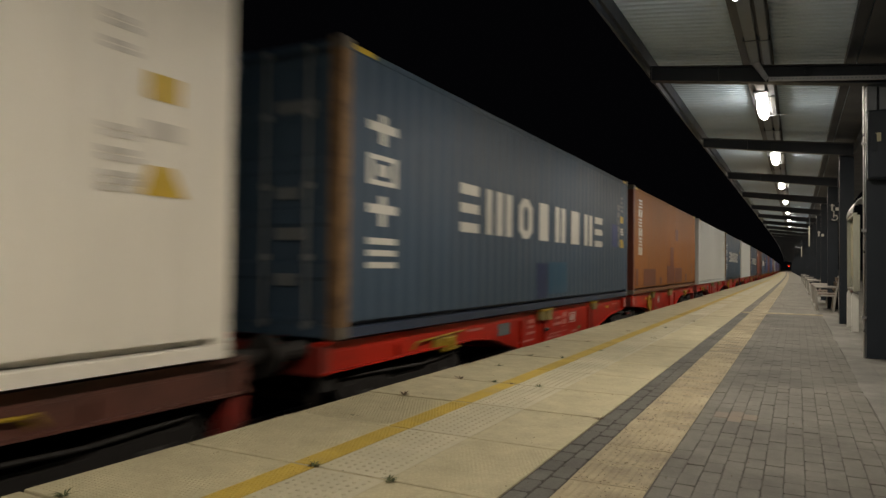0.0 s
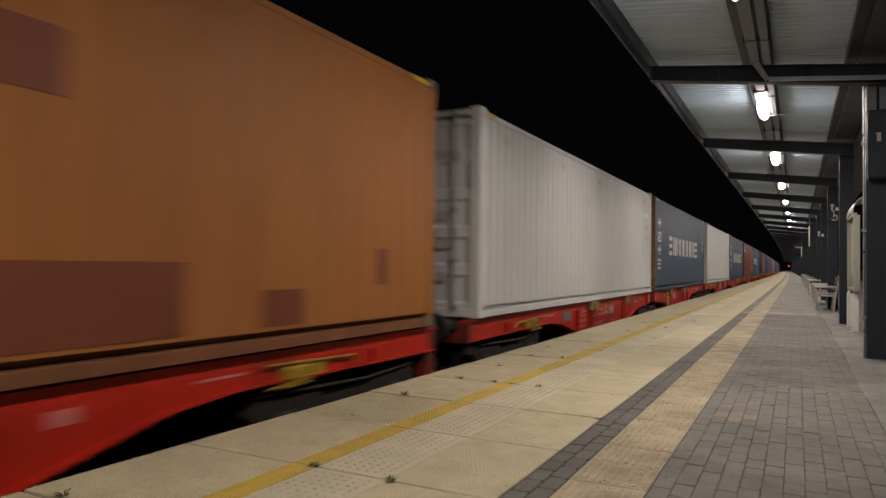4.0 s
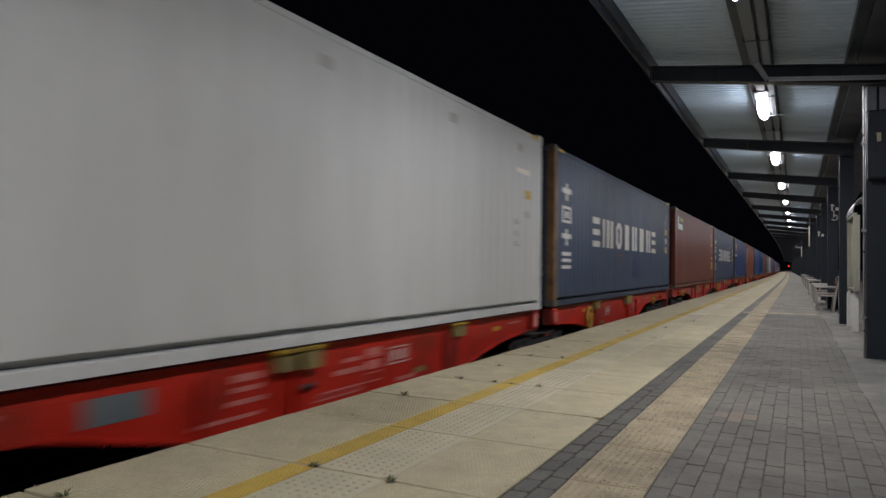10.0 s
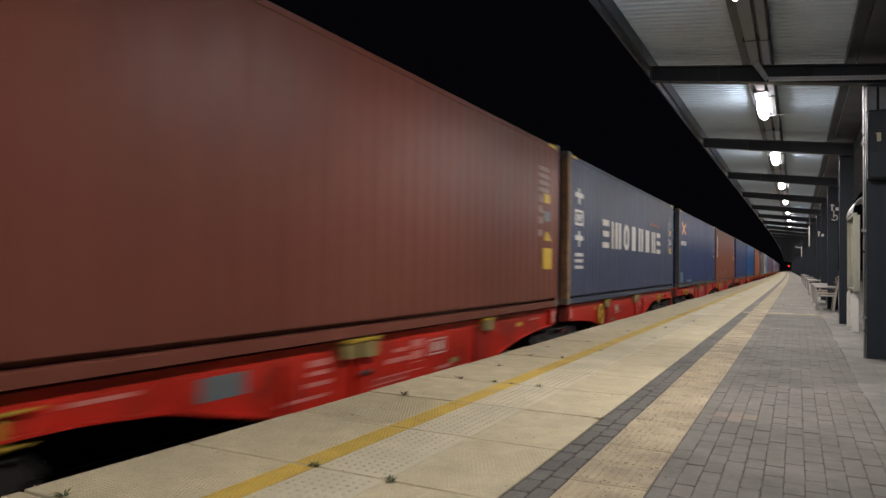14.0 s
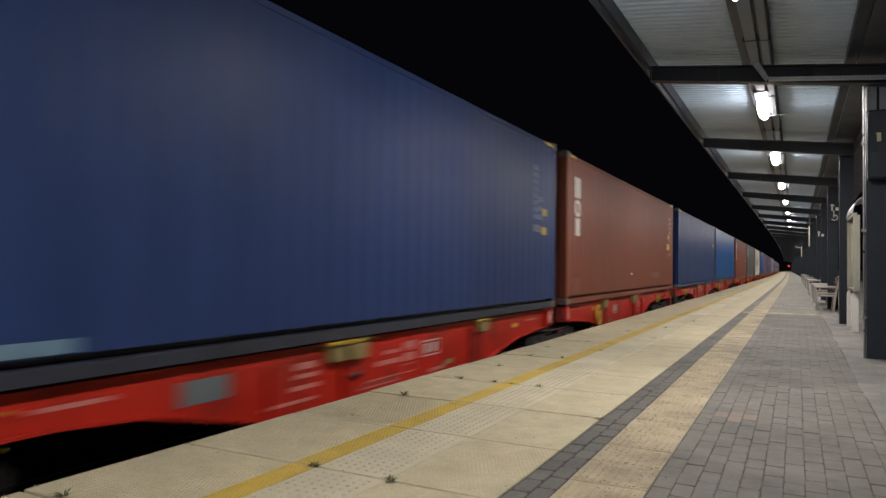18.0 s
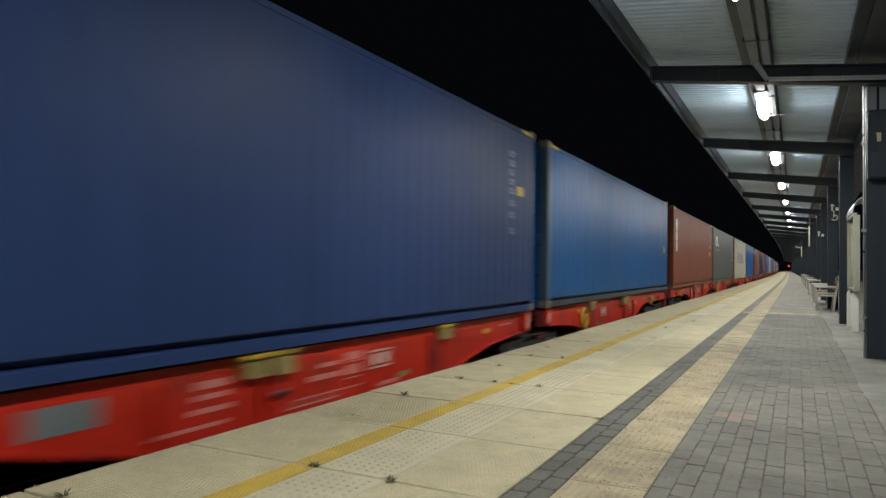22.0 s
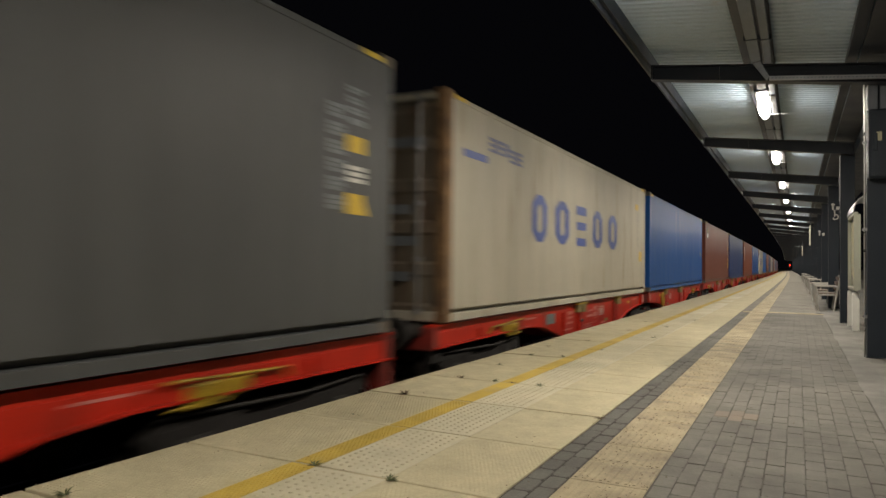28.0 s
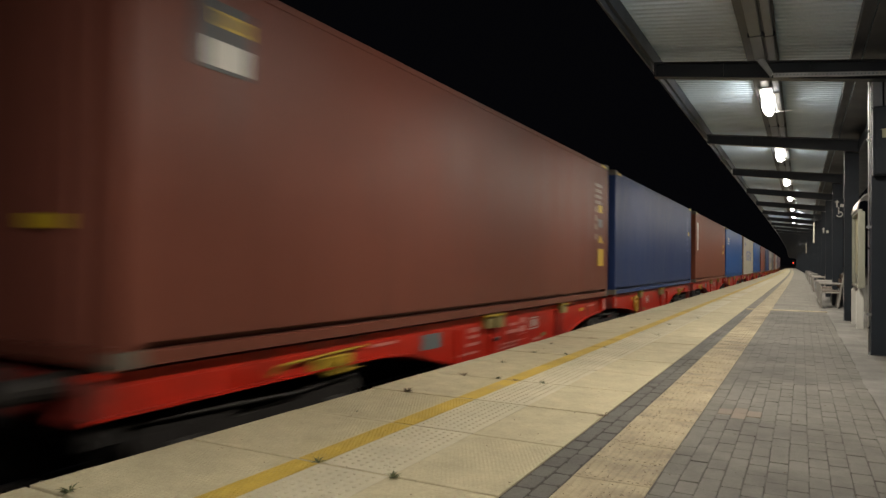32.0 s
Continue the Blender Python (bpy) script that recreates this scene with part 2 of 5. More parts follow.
def boxed(x0, x1, y0, y1, z0, z1, bevel=0.0):
    return box(bmesh.new(), x0, x1, y0, y1, z0, z1, bevel)


def rod(bm, a, b, r, seg=10, r2=None):
    a, b = Vector(a), Vector(b)
    m = Matrix.Translation((a + b) / 2) @ (b - a).to_track_quat("Z", "Y").to_matrix().to_4x4()
    bmesh.ops.create_cone(bm, cap_ends=True, segments=seg, radius1=r, radius2=r if r2 is None else r2, depth=(b - a).length, matrix=m)
    return bm


def rodded(a, b, r, seg=10, r2=None):
    return rod(bmesh.new(), a, b, r, seg, r2)


def prism(bm, pts, axis, lo, hi):
    """Extrude a polygon: pts are (y, z) for axis x, (x, z) for axis y, (x, y) for axis z."""
    def at(p, w):
        return {"x": (w, p[0], p[1]), "y": (p[0], w, p[1]), "z": (p[0], p[1], w)}[axis]
    a = [bm.verts.new(at(p, lo)) for p in pts]
    b = [bm.verts.new(at(p, hi)) for p in pts]
    n = len(pts)
    bm.faces.new(a)
    bm.faces.new(b[::-1])
    for i in range(n):
        bm.faces.new((a[i], b[i], b[(i + 1) % n], a[(i + 1) % n]))
    bmesh.ops.recalc_face_normals(bm, faces=bm.faces)
    return bm


def mesh_of(bm, name):
    me = bpy.data.meshes.new(name)
    bmesh.ops.recalc_face_normals(bm, faces=bm.faces)
    bm.to_mesh(me)
    bm.free()
    return me


def piece(name, me, mat, parent=None, m=None, label=""):
    """An object on a shared mesh, with a material of its own."""
    if not me.materials:
        me.materials.append(mat)
    ob = new(name, me)
    if me.materials[0] is not mat:
        ob.material_slots[0].link = "OBJECT"
        ob.material_slots[0].material = mat
    if parent is not None:
        ob.parent = parent
    if m is not None:
        ob.matrix_basis = m
    if label:
        ob["label"] = label
    return ob


def part(name, bm, mat, parent=None, label=""):
    return piece(name, mesh_of(bm, name), mat, parent, None, label)


def thing(name, m, label, category, group="", kind=""):
    ob = new(name)
    ob.empty_display_size = 0.1
    ob.matrix_basis = m
    return tagged(ob, label, category, group, kind)


_shared = {}


def shared(key, make):
    if key not in _shared:
        _shared[key] = mesh_of(make(), key)
    return _shared[key]


# ---- ground, track and platform ----
RAIL_TOP, TRACK_X, EDGE_X = -0.76, -5.018, -3.33
part("ground", boxed(-1500, 1500, -600, 3000, -1.6, -1.15), GROUND)
tagged(bpy.data.objects["ground"], "dark soil beside the railway at night", "ground", kind="structure")


def ballast_bed():
    bm = bmesh.new()
    prism(bm, [(TRACK_X - 3.2, -1.16), (TRACK_X - 2.0, -0.97), (EDGE_X - 0.12, -0.97), (EDGE_X - 0.12, -1.16)], "y", -40, 420)
    return bm


bed = part("ballast_bed", ballast_bed(), BALLAST)
tagged(bed, "grey crushed-stone ballast under the track", "ballast", kind="stuff")


def loose_stones():
    rnd, bm = random.Random(5), bmesh.new()
    for _ in range(1500):
        y, x = rnd.uniform(0, 16), TRACK_X + rnd.uniform(-1.9, 1.5)
        m = Matrix.Translation((x, y, -0.965)) @ Euler((rnd.random() * 6, rnd.random() * 6, 0)).to_matrix().to_4x4() @ Matrix.Diagonal((0.035, 0.028, 0.022, 1))
        bmesh.ops.create_icosphere(bm, subdivisions=1, radius=1.0, matrix=m)
    return bm


tagged(part("ballast_stones", loose_stones(), BALLAST), "loose grey ballast stones between the rails", "ballast", kind="stuff")


def sleepers():
    bm = bmesh.new()
    for i in range(-20, 300):
        prism(bm, [(TRACK_X - 1.3, -1.05), (TRACK_X - 1.25, -0.93), (TRACK_X + 1.25, -0.93), (TRACK_X + 1.3, -1.05)], "y", i * 0.6, i * 0.6 + 0.26)
    return bm


tagged(part("sleepers", sleepers(), SLEEPER), "grey concrete sleepers under the rails", "sleepers", kind="stuff")
for sx in (-1, 1):
    x = TRACK_X + sx * 0.753
    rail = thing("rail", pose(x, 0, RAIL_TOP), "worn steel rail with a bright running surface", "rail", "rails of the track", "structure")
    foot = [(-0.075, -0.172), (0.075, -0.172), (0.07, -0.155), (0.012, -0.135), (0.012, -0.045), (-0.012, -0.045), (-0.012, -0.135), (-0.07, -0.155)]
    part("rail_web", prism(bmesh.new(), foot, "y", -40, 420), RAIL_RUST, rail)
    part("rail_head", prism(bmesh.new(), [(-0.036, -0.045), (0.036, -0.045), (0.036, -0.013), (0.0295, -0.002), (0.024, 0), (-0.024, 0), (-0.0295, -0.002), (-0.036, -0.013)], "y", -40, 420), RAIL_STEEL, rail, "polished steel rail head")

LINE_A, LINE_B, SLAB_IN, TACT_A, TACT_B, KERB_X = -2.494, -2.335, -1.269, -1.064, -0.662, 0.60
JOINT0, P_END = 3.008, 330.0
platform = thing("platform", pose(0, 0, 0), "station platform of pale slabs, grey pavers and buff tactile paving", "platform", kind="structure")
part("platform_core", boxed(EDGE_X + 0.02, 6.0, -30, P_END, -1.2, -0.075), CONCRETE, platform)
part("joint_bed", boxed(EDGE_X + 0.025, KERB_X, -30, P_END, -0.07, -0.022), JOINT, platform)
part("paver_bed", boxed(TACT_B - 0.01, KERB_X - 0.05, -30, P_END, -0.0215, -0.0055), JOINT_PALE, platform)
part("dark_paver_bed", boxed(SLAB_IN - 0.004, TACT_A + 0.004, 6.6, P_END, -0.0215, -0.0065), JOINT_PALE, platform)
part("dirty_paver_bed", boxed(SLAB_IN - 0.004, TACT_A + 0.004, -30, 6.6, -0.0215, -0.0065), JOINT, platform)
part("side_paving", boxed(KERB_X - 0.055, 6.0, -30, P_END, -0.07, 0.0), CONCRETE, platform, "grey concrete strip round the columns")


def ragged_edge():
    """Spilled concrete that laps unevenly over the outermost pavers."""
    rnd, bm, rows = random.Random(14), bmesh.new(), []
    drift = 0.0
    for i in range(500):
        drift = 0.93 * drift + rnd.uniform(-0.011, 0.011)
        y = 1.0 + i * 0.12
        x = KERB_X - 0.045 + drift
        rows.append([bm.verts.new(p) for p in ((x, y, 0.0032), (x + 0.012, y, 0.004), (KERB_X + 0.16, y, 0.004), (KERB_X + 0.18, y, 0.0005))])
    for a, b in zip(rows, rows[1:]):
        for k in range(3):
            bm.faces.new((a[k], a[k + 1], b[k + 1], b[k]))
    return bm


part("concrete_lap", ragged_edge(), CONCRETE, platform, "uneven edge of the concrete strip")

# weathered edge slabs, each one metre long, with a ribbed outer band
def slab_mesh(x0, x1, y0, y1, top=0.0, chamfer=0.008, depth=0.06):
    bm = bmesh.new()
    c = chamfer
    lo = [bm.verts.new(p) for p in ((x0, y0, top - depth), (x1, y0, top - depth), (x1, y1, top - depth), (x0, y1, top - depth))]
    mid = [bm.verts.new(p) for p in ((x0, y0, top - c), (x1, y0, top - c), (x1, y1, top - c), (x0, y1, top - c))]
    hi = [bm.verts.new(p) for p in ((x0 + c, y0 + c, top), (x1 - c, y0 + c, top), (x1 - c, y1 - c, top), (x0 + c, y1 - c, top))]
    for a, b in ((lo, mid), (mid, hi)):
        for i in range(4):
            bm.faces.new((a[i], a[(i + 1) % 4], b[(i + 1) % 4], b[i]))
    bm.faces.new(hi)
    return bm


slab = shared("slab", lambda: slab_mesh(EDGE_X, SLAB_IN - 0.008, 0.010, 0.990, 0.0, 0.004))
rnd = random.Random(3)
for i in range(-6, 130):
    piece("slab", slab, SLAB, platform, pose(0, JOINT0 + i, rnd.uniform(-0.0025, 0.0), 0, rnd.uniform(-0.06, 0.06), 0))
part("rear_slabs", boxed(EDGE_X, SLAB_IN - 0.008, -30, JOINT0 - 6.01, -0.06, -0.001), SLAB, platform)
part("far_slabs", boxed(EDGE_X, SLAB_IN - 0.008, JOINT0 + 130, P_END, -0.06, -0.001), SLAB, platform)
part("rear_yellow_line", boxed(LINE_A, LINE_B, -30, JOINT0 - 6.014, -0.004, 0.0025), LINE_YELLOW, platform, "worn yellow safety line")
for i in range(-6, 60):
    piece("yellow_line", shared("yellow_line", lambda: boxed(LINE_A, LINE_B, 0.014, 0.986, -0.004, 0.0025)), LINE_YELLOW, platform, pose(0, JOINT0 + i, 0), "worn yellow safety line")
part("far_yellow_line", boxed(LINE_A, LINE_B, JOINT0 + 60, P_END, -0.004, 0.0025), LINE_YELLOW, platform, "worn yellow safety line")


def knobs(rows, length, x0, step, r, h, seg, stagger=0.0):
    """Small raised knobs on a slab, in rows that are set off by half a step."""
    bm = bmesh.new()
    n = int(length / step)
    for j in range(n):
        for i in range(rows):
            x, y = x0 + (i + 0.5 * (j % 2) * stagger) * step, 0.05 + (j + 0.5) * step * 0.98
            a = [bm.verts.new((x + r * math.cos(6.2832 * k / seg), y + r * math.sin(6.2832 * k / seg), 0)) for k in range(seg)]
            b = [bm.verts.new((x + 0.6 * r * math.cos(6.2832 * k / seg), y + 0.6 * r * math.sin(6.2832 * k / seg), h)) for k in range(seg)]
            for k in range(seg):
                bm.faces.new((a[k], a[(k + 1) % seg], b[(k + 1) % seg], b[k]))
            bm.faces.new(b)
    return bm


# warning blisters beside the line, and finer studs over the rest of the slab
big_knobs = shared("warning_blisters", lambda: knobs(7, 0.93, LINE_B + 0.05, 0.058, 0.013, 0.006, 8))
fine_in = shared("fine_studs_inner", lambda: knobs(21, 0.92, LINE_B + 0.52, 0.0255, 0.0085, 0.0022, 5, 1.0))
fine_out = shared("fine_studs_outer", lambda: knobs(30, 0.92, EDGE_X + 0.05, 0.0255, 0.0085, 0.0027, 5, 1.0))
fine_line = shared("fine_studs_line", lambda: knobs(6, 0.92, LINE_A + 0.012, 0.0255, 0.0085, 0.0030, 5, 1.0))
for i in range(-6, 60):
    piece("warning_strip", shared("warning_strip", lambda: boxed(LINE_B + 0.012, LINE_B + 0.455, 0.012, 0.988, -0.004, 0.0012)), STRIP, platform, pose(0, JOINT0 + i, 0), "pale warning strip beside the line")
for i in range(-2, 14):
    tagged(piece("warning_blisters", big_knobs, STRIP, platform, pose(0, JOINT0 + i, 0.001), "rows of raised warning blisters"), kind="stuff")
for i in range(-1, 3):
    if i < 1:
        tagged(piece("fine_studs", fine_in, SLAB, platform, pose(0, JOINT0 + i, -0.001)), kind="stuff")
    if i < 2:
        tagged(piece("fine_studs", fine_line, LINE_YELLOW, platform, pose(0, JOINT0 + i, 0.0018), "worn yellow studs"), kind="stuff")
    if i < 2:
        tagged(piece("fine_studs", fine_out, SLAB, platform, pose(0, JOINT0 + i, -0.001)), kind="stuff")


# pavers: the near ones singly, the rest joined
def paver_field(columns, x0, w, y0, y1, length, offset, skip=None):
    verts, faces = [], []
    rnd = random.Random(11)
    for c in range(columns):
        xa, xb = x0 + c * w + 0.0012, x0 + (c + 1) * w - 0.0012
        y = y0 + (c % 2) * offset
        while y < y1:
            z = rnd.uniform(-0.003, 0.001)
            k = len(verts)
            ya, yb = y + 0.0008, y + length - 0.0008
            for d, zz in ((0, -0.03), (0, z - 0.0018), (0.0025, z)):
                verts += [(xa + d, ya + d, zz), (xb - d, ya + d, zz), (xb - d, yb - d, zz), (xa + d, yb - d, zz)]
            for r in (0, 4):
                for i in range(4):
                    faces.append((k + r + i, k + r + (i + 1) % 4, k + r + 4 + (i + 1) % 4, k + r + 4 + i))
            faces.append((k + 8, k + 9, k + 10, k + 11))
            y += length
    me = bpy.data.meshes.new("paver_field")
    me.from_pydata(verts, [], faces)
    return me


GREY_W = (KERB_X - 0.065 - TACT_B - 0.004) / 12
NEAR0, NEAR1 = 2.4, 7.4


def worn_paver(w, l, gap, cut):
    """A paver with worn corners."""
    a, b, c, d = gap, w - gap, gap * 0.35, l - gap * 0.35
    ring = [(a + cut, c), (b - cut, c), (b, c + cut), (b, d - cut), (b - cut, d), (a + cut, d), (a, d - cut), (a, c + cut)]
    mx, my = w / 2, l / 2
    bm = bmesh.new()
    rows = [[bm.verts.new((mx + (x - mx) * f, my + (y - my) * g, z)) for x, y in ring] for f, g, z in ((1, 1, -0.05), (1, 1, -0.0045), (0.955, 0.975, -0.0008), (0.90, 0.945, 0.0))]
    for p, q in zip(rows, rows[1:]):
        for i in range(8):
            bm.faces.new((p[i], p[(i + 1) % 8], q[(i + 1) % 8], q[i]))
    bm.faces.new(rows[-1])
    return bm


PAVERS = [shared("paver_%s" % n, lambda: worn_paver(GREY_W, 0.2, g, k)) for n, g, k in (("tight", 0.0008, 0.006), ("worn", 0.0016, 0.011), ("loose", 0.0026, 0.008))]
rnd = random.Random(8)
for c in range(12):
    for r in range(24):
        y = NEAR0 + r * 0.2 + (c % 2) * 0.1
        red = 5.3 < y < 5.65 and 1 <= c <= 3
        piece("paver", PAVERS[rnd.choice((0, 0, 1, 1, 2))], RED_PAVER if red else PAVER, platform,
              pose(TACT_B + 0.004 + c * GREY_W + rnd.uniform(-0.0015, 0.0015), y + rnd.uniform(-0.006, 0.006), rnd.uniform(-0.003, 0.001), rnd.uniform(-0.5, 0.5), rnd.uniform(-0.7, 0.7), rnd.uniform(-0.7, 0.7)), "reddish paver" if red else "")
tagged(piece("paver_field", paver_field(12, TACT_B + 0.004, GREY_W, NEAR0 + 4.8, 18.9, 0.2, 0.1), PAVER, platform, None, "grey pavers in running bond"), kind="stuff")
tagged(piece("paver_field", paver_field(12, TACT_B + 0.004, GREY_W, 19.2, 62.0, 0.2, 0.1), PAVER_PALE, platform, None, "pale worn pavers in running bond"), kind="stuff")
tagged(piece("paver_field", paver_field(12, TACT_B + 0.004, GREY_W, -8.0, NEAR0, 0.2, -0.1), PAVER, platform), kind="stuff")
part("rear_pavers", boxed(TACT_B, KERB_X - 0.062, -30, -8.2, -0.05, -0.002), PAVER, platform)
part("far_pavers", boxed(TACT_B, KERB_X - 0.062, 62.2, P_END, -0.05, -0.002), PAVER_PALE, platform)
DARK_W = (TACT_A - SLAB_IN) / 2
dark_one = shared("dark_paver", lambda: worn_paver(DARK_W, 0.2, 0.0034, 0.017))
for c in range(2):
    for r in range(30):
        piece("dark_paver", dark_one, PAVER_DARK, platform, pose(SLAB_IN + c * DARK_W, NEAR0 + r * 0.2 + c * 0.1, rnd.uniform(-0.005, 0.0), rnd.uniform(-0.8, 0.8), rnd.uniform(-0.8, 0.8)))
tagged(piece("dark_paver_field", paver_field(2, SLAB_IN, DARK_W, NEAR0 + 6.0, 18.9, 0.2, 0.1), PAVER_DARK, platform), kind="stuff")
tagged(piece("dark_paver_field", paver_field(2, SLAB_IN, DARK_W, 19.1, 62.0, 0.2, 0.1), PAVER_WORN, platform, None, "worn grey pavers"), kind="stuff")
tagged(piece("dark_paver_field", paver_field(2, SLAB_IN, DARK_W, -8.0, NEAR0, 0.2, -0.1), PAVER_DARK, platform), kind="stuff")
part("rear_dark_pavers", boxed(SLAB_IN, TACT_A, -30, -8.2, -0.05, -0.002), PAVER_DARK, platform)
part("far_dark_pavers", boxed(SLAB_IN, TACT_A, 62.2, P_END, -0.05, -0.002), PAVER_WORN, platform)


def guiding_tile():
    """A buff tile with raised bars that run along the platform."""
    bm = slab_mesh(0.002, TACT_B - TACT_A - 0.002, 0.0015, 0.3985, 0.0, 0.004, 0.05)
    n = 9
    for i in range(n):
        x = 0.028 + i * (TACT_B - TACT_A - 0.056) / (n - 1)
        prism(bm, [(x - 0.012, -0.001), (x + 0.012, -0.001), (x + 0.007, 0.0036), (x - 0.007, 0.0036)], "y", 0.03, 0.37)
    return bm


tile = shared("guiding_tile", guiding_tile)
for i in range(-24, 110):
    piece("guiding_tile", tile, TACTILE, platform, pose(TACT_A, 2.3 + 0.4 * i, rnd.uniform(-0.003, 0.0), rnd.uniform(-0.3, 0.3), rnd.uniform(-0.4, 0.4)))
part("rear_guiding_strip", boxed(TACT_A, TACT_B, -30, -7.31, -0.05, -0.001), TACTILE, platform)
part("far_guiding_strip", boxed(TACT_A, TACT_B, 46.3, P_END, -0.05, -0.001), TACTILE, platform)
# a cross strip of buff tactile tiles
for i in range(-3, 6):
    piece("crossing_tile", shared("crossing_tile", lambda: slab_mesh(0.003, 0.197, 0.003, 0.397, 0.004, 0.004, 0.03)), TACTILE, platform, pose(TACT_B + 0.03 + i * 0.2, 18.75, 0.002))


# ---- weeds in the joints ----
def weed_mesh(seed, n, size):
    r, bm = random.Random(seed), bmesh.new()
    for _ in range(n):
        a, l, lift, w = r.uniform(0, 6.283), size * r.uniform(0.4, 1.35), r.uniform(0.05, 0.6), size * r.uniform(0.05, 0.11)
        d = Vector((math.cos(a), math.sin(a), 0))
        s = Vector((-d.y, d.x, 0)) * w
        p = [Vector((0, 0, -0.002)), d * l * 0.5 + Vector((0, 0, l * lift * 0.5)), d * l + Vector((0, 0, l * lift * 0.55))]
        v = [bm.verts.new(q) for q in (p[0] - s * 0.3, p[0] + s * 0.3, p[1] + s, p[1] - s, p[2])]
        bm.faces.new(v[:4])
        bm.faces.new((v[3], v[2], v[4]))
    return bm


WEEDS = [(-2.97, 5.02, 1.1), (-2.35, 3.01, 0.8), (-1.86, 3.0, 0.9), (-2.92, 6.01, 1.0), (-2.56, 6.0, 1.0), (-2.11, 6.0, 0.9), (-2.38, 6.0, 0.7), (-2.93, 8.0, 1.0),
         (-2.94, 7.02, 0.9), (-1.275, 4.95, 0.9), (-3.07, 2.05, 1.0), (-2.53, 8.05, 0.8), (-2.76, 10.0, 0.9), (-2.15, 13.05, 1.2), (-2.9, 4.16, 0.3), (-3.05, 9.0, 0.8),
         (-2.3, 9.0, 0.7), (-2.0, 11.0, 1.1), (-2.6, 12.0, 0.8), (-2.7, 14.0, 0.9), (-1.9, 15.0, 1.0)]
for i, (x, y, s) in enumerate(WEEDS):
    w = thing("weed", pose(x, y, 0, 0, 0, i * 77), "small green weed growing from a slab joint", "weed", "weeds in the platform joints")
    part("leaves", weed_mesh(i, 24, 0.064 * s), LEAF if i % 3 else DEADLEAF, w)
rnd = random.Random(21)


def litter():
    bm = bmesh.new()
    for _ in range(760):
        x, y = rnd.uniform(-1.05, -0.66) if rnd.random() < 0.7 else rnd.uniform(-3.2, 0.5), rnd.uniform(2.4, 9)
        m = Matrix.Translation((x, y, 0.0045)) @ Euler((rnd.uniform(-0.3, 0.3), rnd.uniform(-0.3, 0.3), rnd.uniform(0, 6))).to_matrix().to_4x4() @ Matrix.Diagonal((0.002 + 0.010 * rnd.random() ** 3, rnd.uniform(0.0018, 0.0045), 0.0015, 1))
        bmesh.ops.create_icosphere(bm, subdivisions=1, radius=1, matrix=m)
    return bm


tagged(part("leaf_litter", litter(), DEADLEAF), "small dark crumbs and dry leaf bits on the paving", "litter", kind="stuff")

# ---- canopy ----
BEAM_Y0, EAVE_X, COL_X = 9.94, -1.853, 0.78
ROOF_END = BEAM_Y0 + BAY * 50.4


def underside(x):
    """Height of the beams' lower flange: the roof falls towards the columns."""
    return 3.772 - 0.129 * (x - EAVE_X)


def rooftop(x):
    return 3.975 - 0.112 * (x - EAVE_X)


canopy = thing("canopy", pose(0, 0, 0), "platform canopy of pale corrugated sheet on dark steel beams", "canopy", kind="structure")


def beam_mesh():
    bm = bmesh.new()
    a, b = EAVE_X, COL_X + 0.25
    prism(bm, [(a, underside(a) + 0.012), (b, underside(b) + 0.012), (b, rooftop(b) - 0.012), (a, rooftop(a) - 0.012)], "y", -0.006, 0.006)
    for f, s in ((underside, 1), (rooftop, -1)):
        prism(bm, [(a, f(a)), (b, f(b)), (b, f(b) + s * 0.014), (a, f(a) + s * 0.014)], "y", -0.08, 0.08)
    for x in (a + 0.01, -0.95, 0.1):
        box(bm, x - 0.006, x + 0.006, -0.075, 0.075, underside(x) + 0.014, rooftop(x) - 0.014)
    return bm


def column_mesh():
    bm = bmesh.new()
    w, d = 0.13, 0.13
    h = underside(COL_X) + 0.02
    box(bm, -w, w, -d, -d + 0.018, 0, h)
    box(bm, -w, w, d - 0.018, d, 0, h)
    box(bm, -0.01, 0.01, -d + 0.018, d - 0.018, 0, h)
    box(bm, -w + 0.004, -w + 0.014, -d + 0.018, d - 0.018, 0, h)
    return bm


bmesh_beam, bmesh_column = shared("beam", beam_mesh), shared("column", column_mesh)
base_plate = shared("base_plate", lambda: boxed(-0.145, 0.145, -0.145, 0.145, 0.0, 0.012, 0.003))
for k in range(-3, 51):
    y = BEAM_Y0 + BAY * k
    piece("beam", bmesh_beam, BEAM, canopy, pose(0, y, rise(y)), "dark tapered steel beam")
    if k >= -1:
        col = thing("column", pose(COL_X + 0.13, y + 0.3, 0), "slate-grey steel canopy column on the platform", "column", "canopy columns", "structure")
        piece("shaft", bmesh_column, COLUMN, col, Matrix.Diagonal((1, 1, 1 + rise(y) / 3.4, 1)))
        piece("base_plate", base_plate, COLUMN, col)


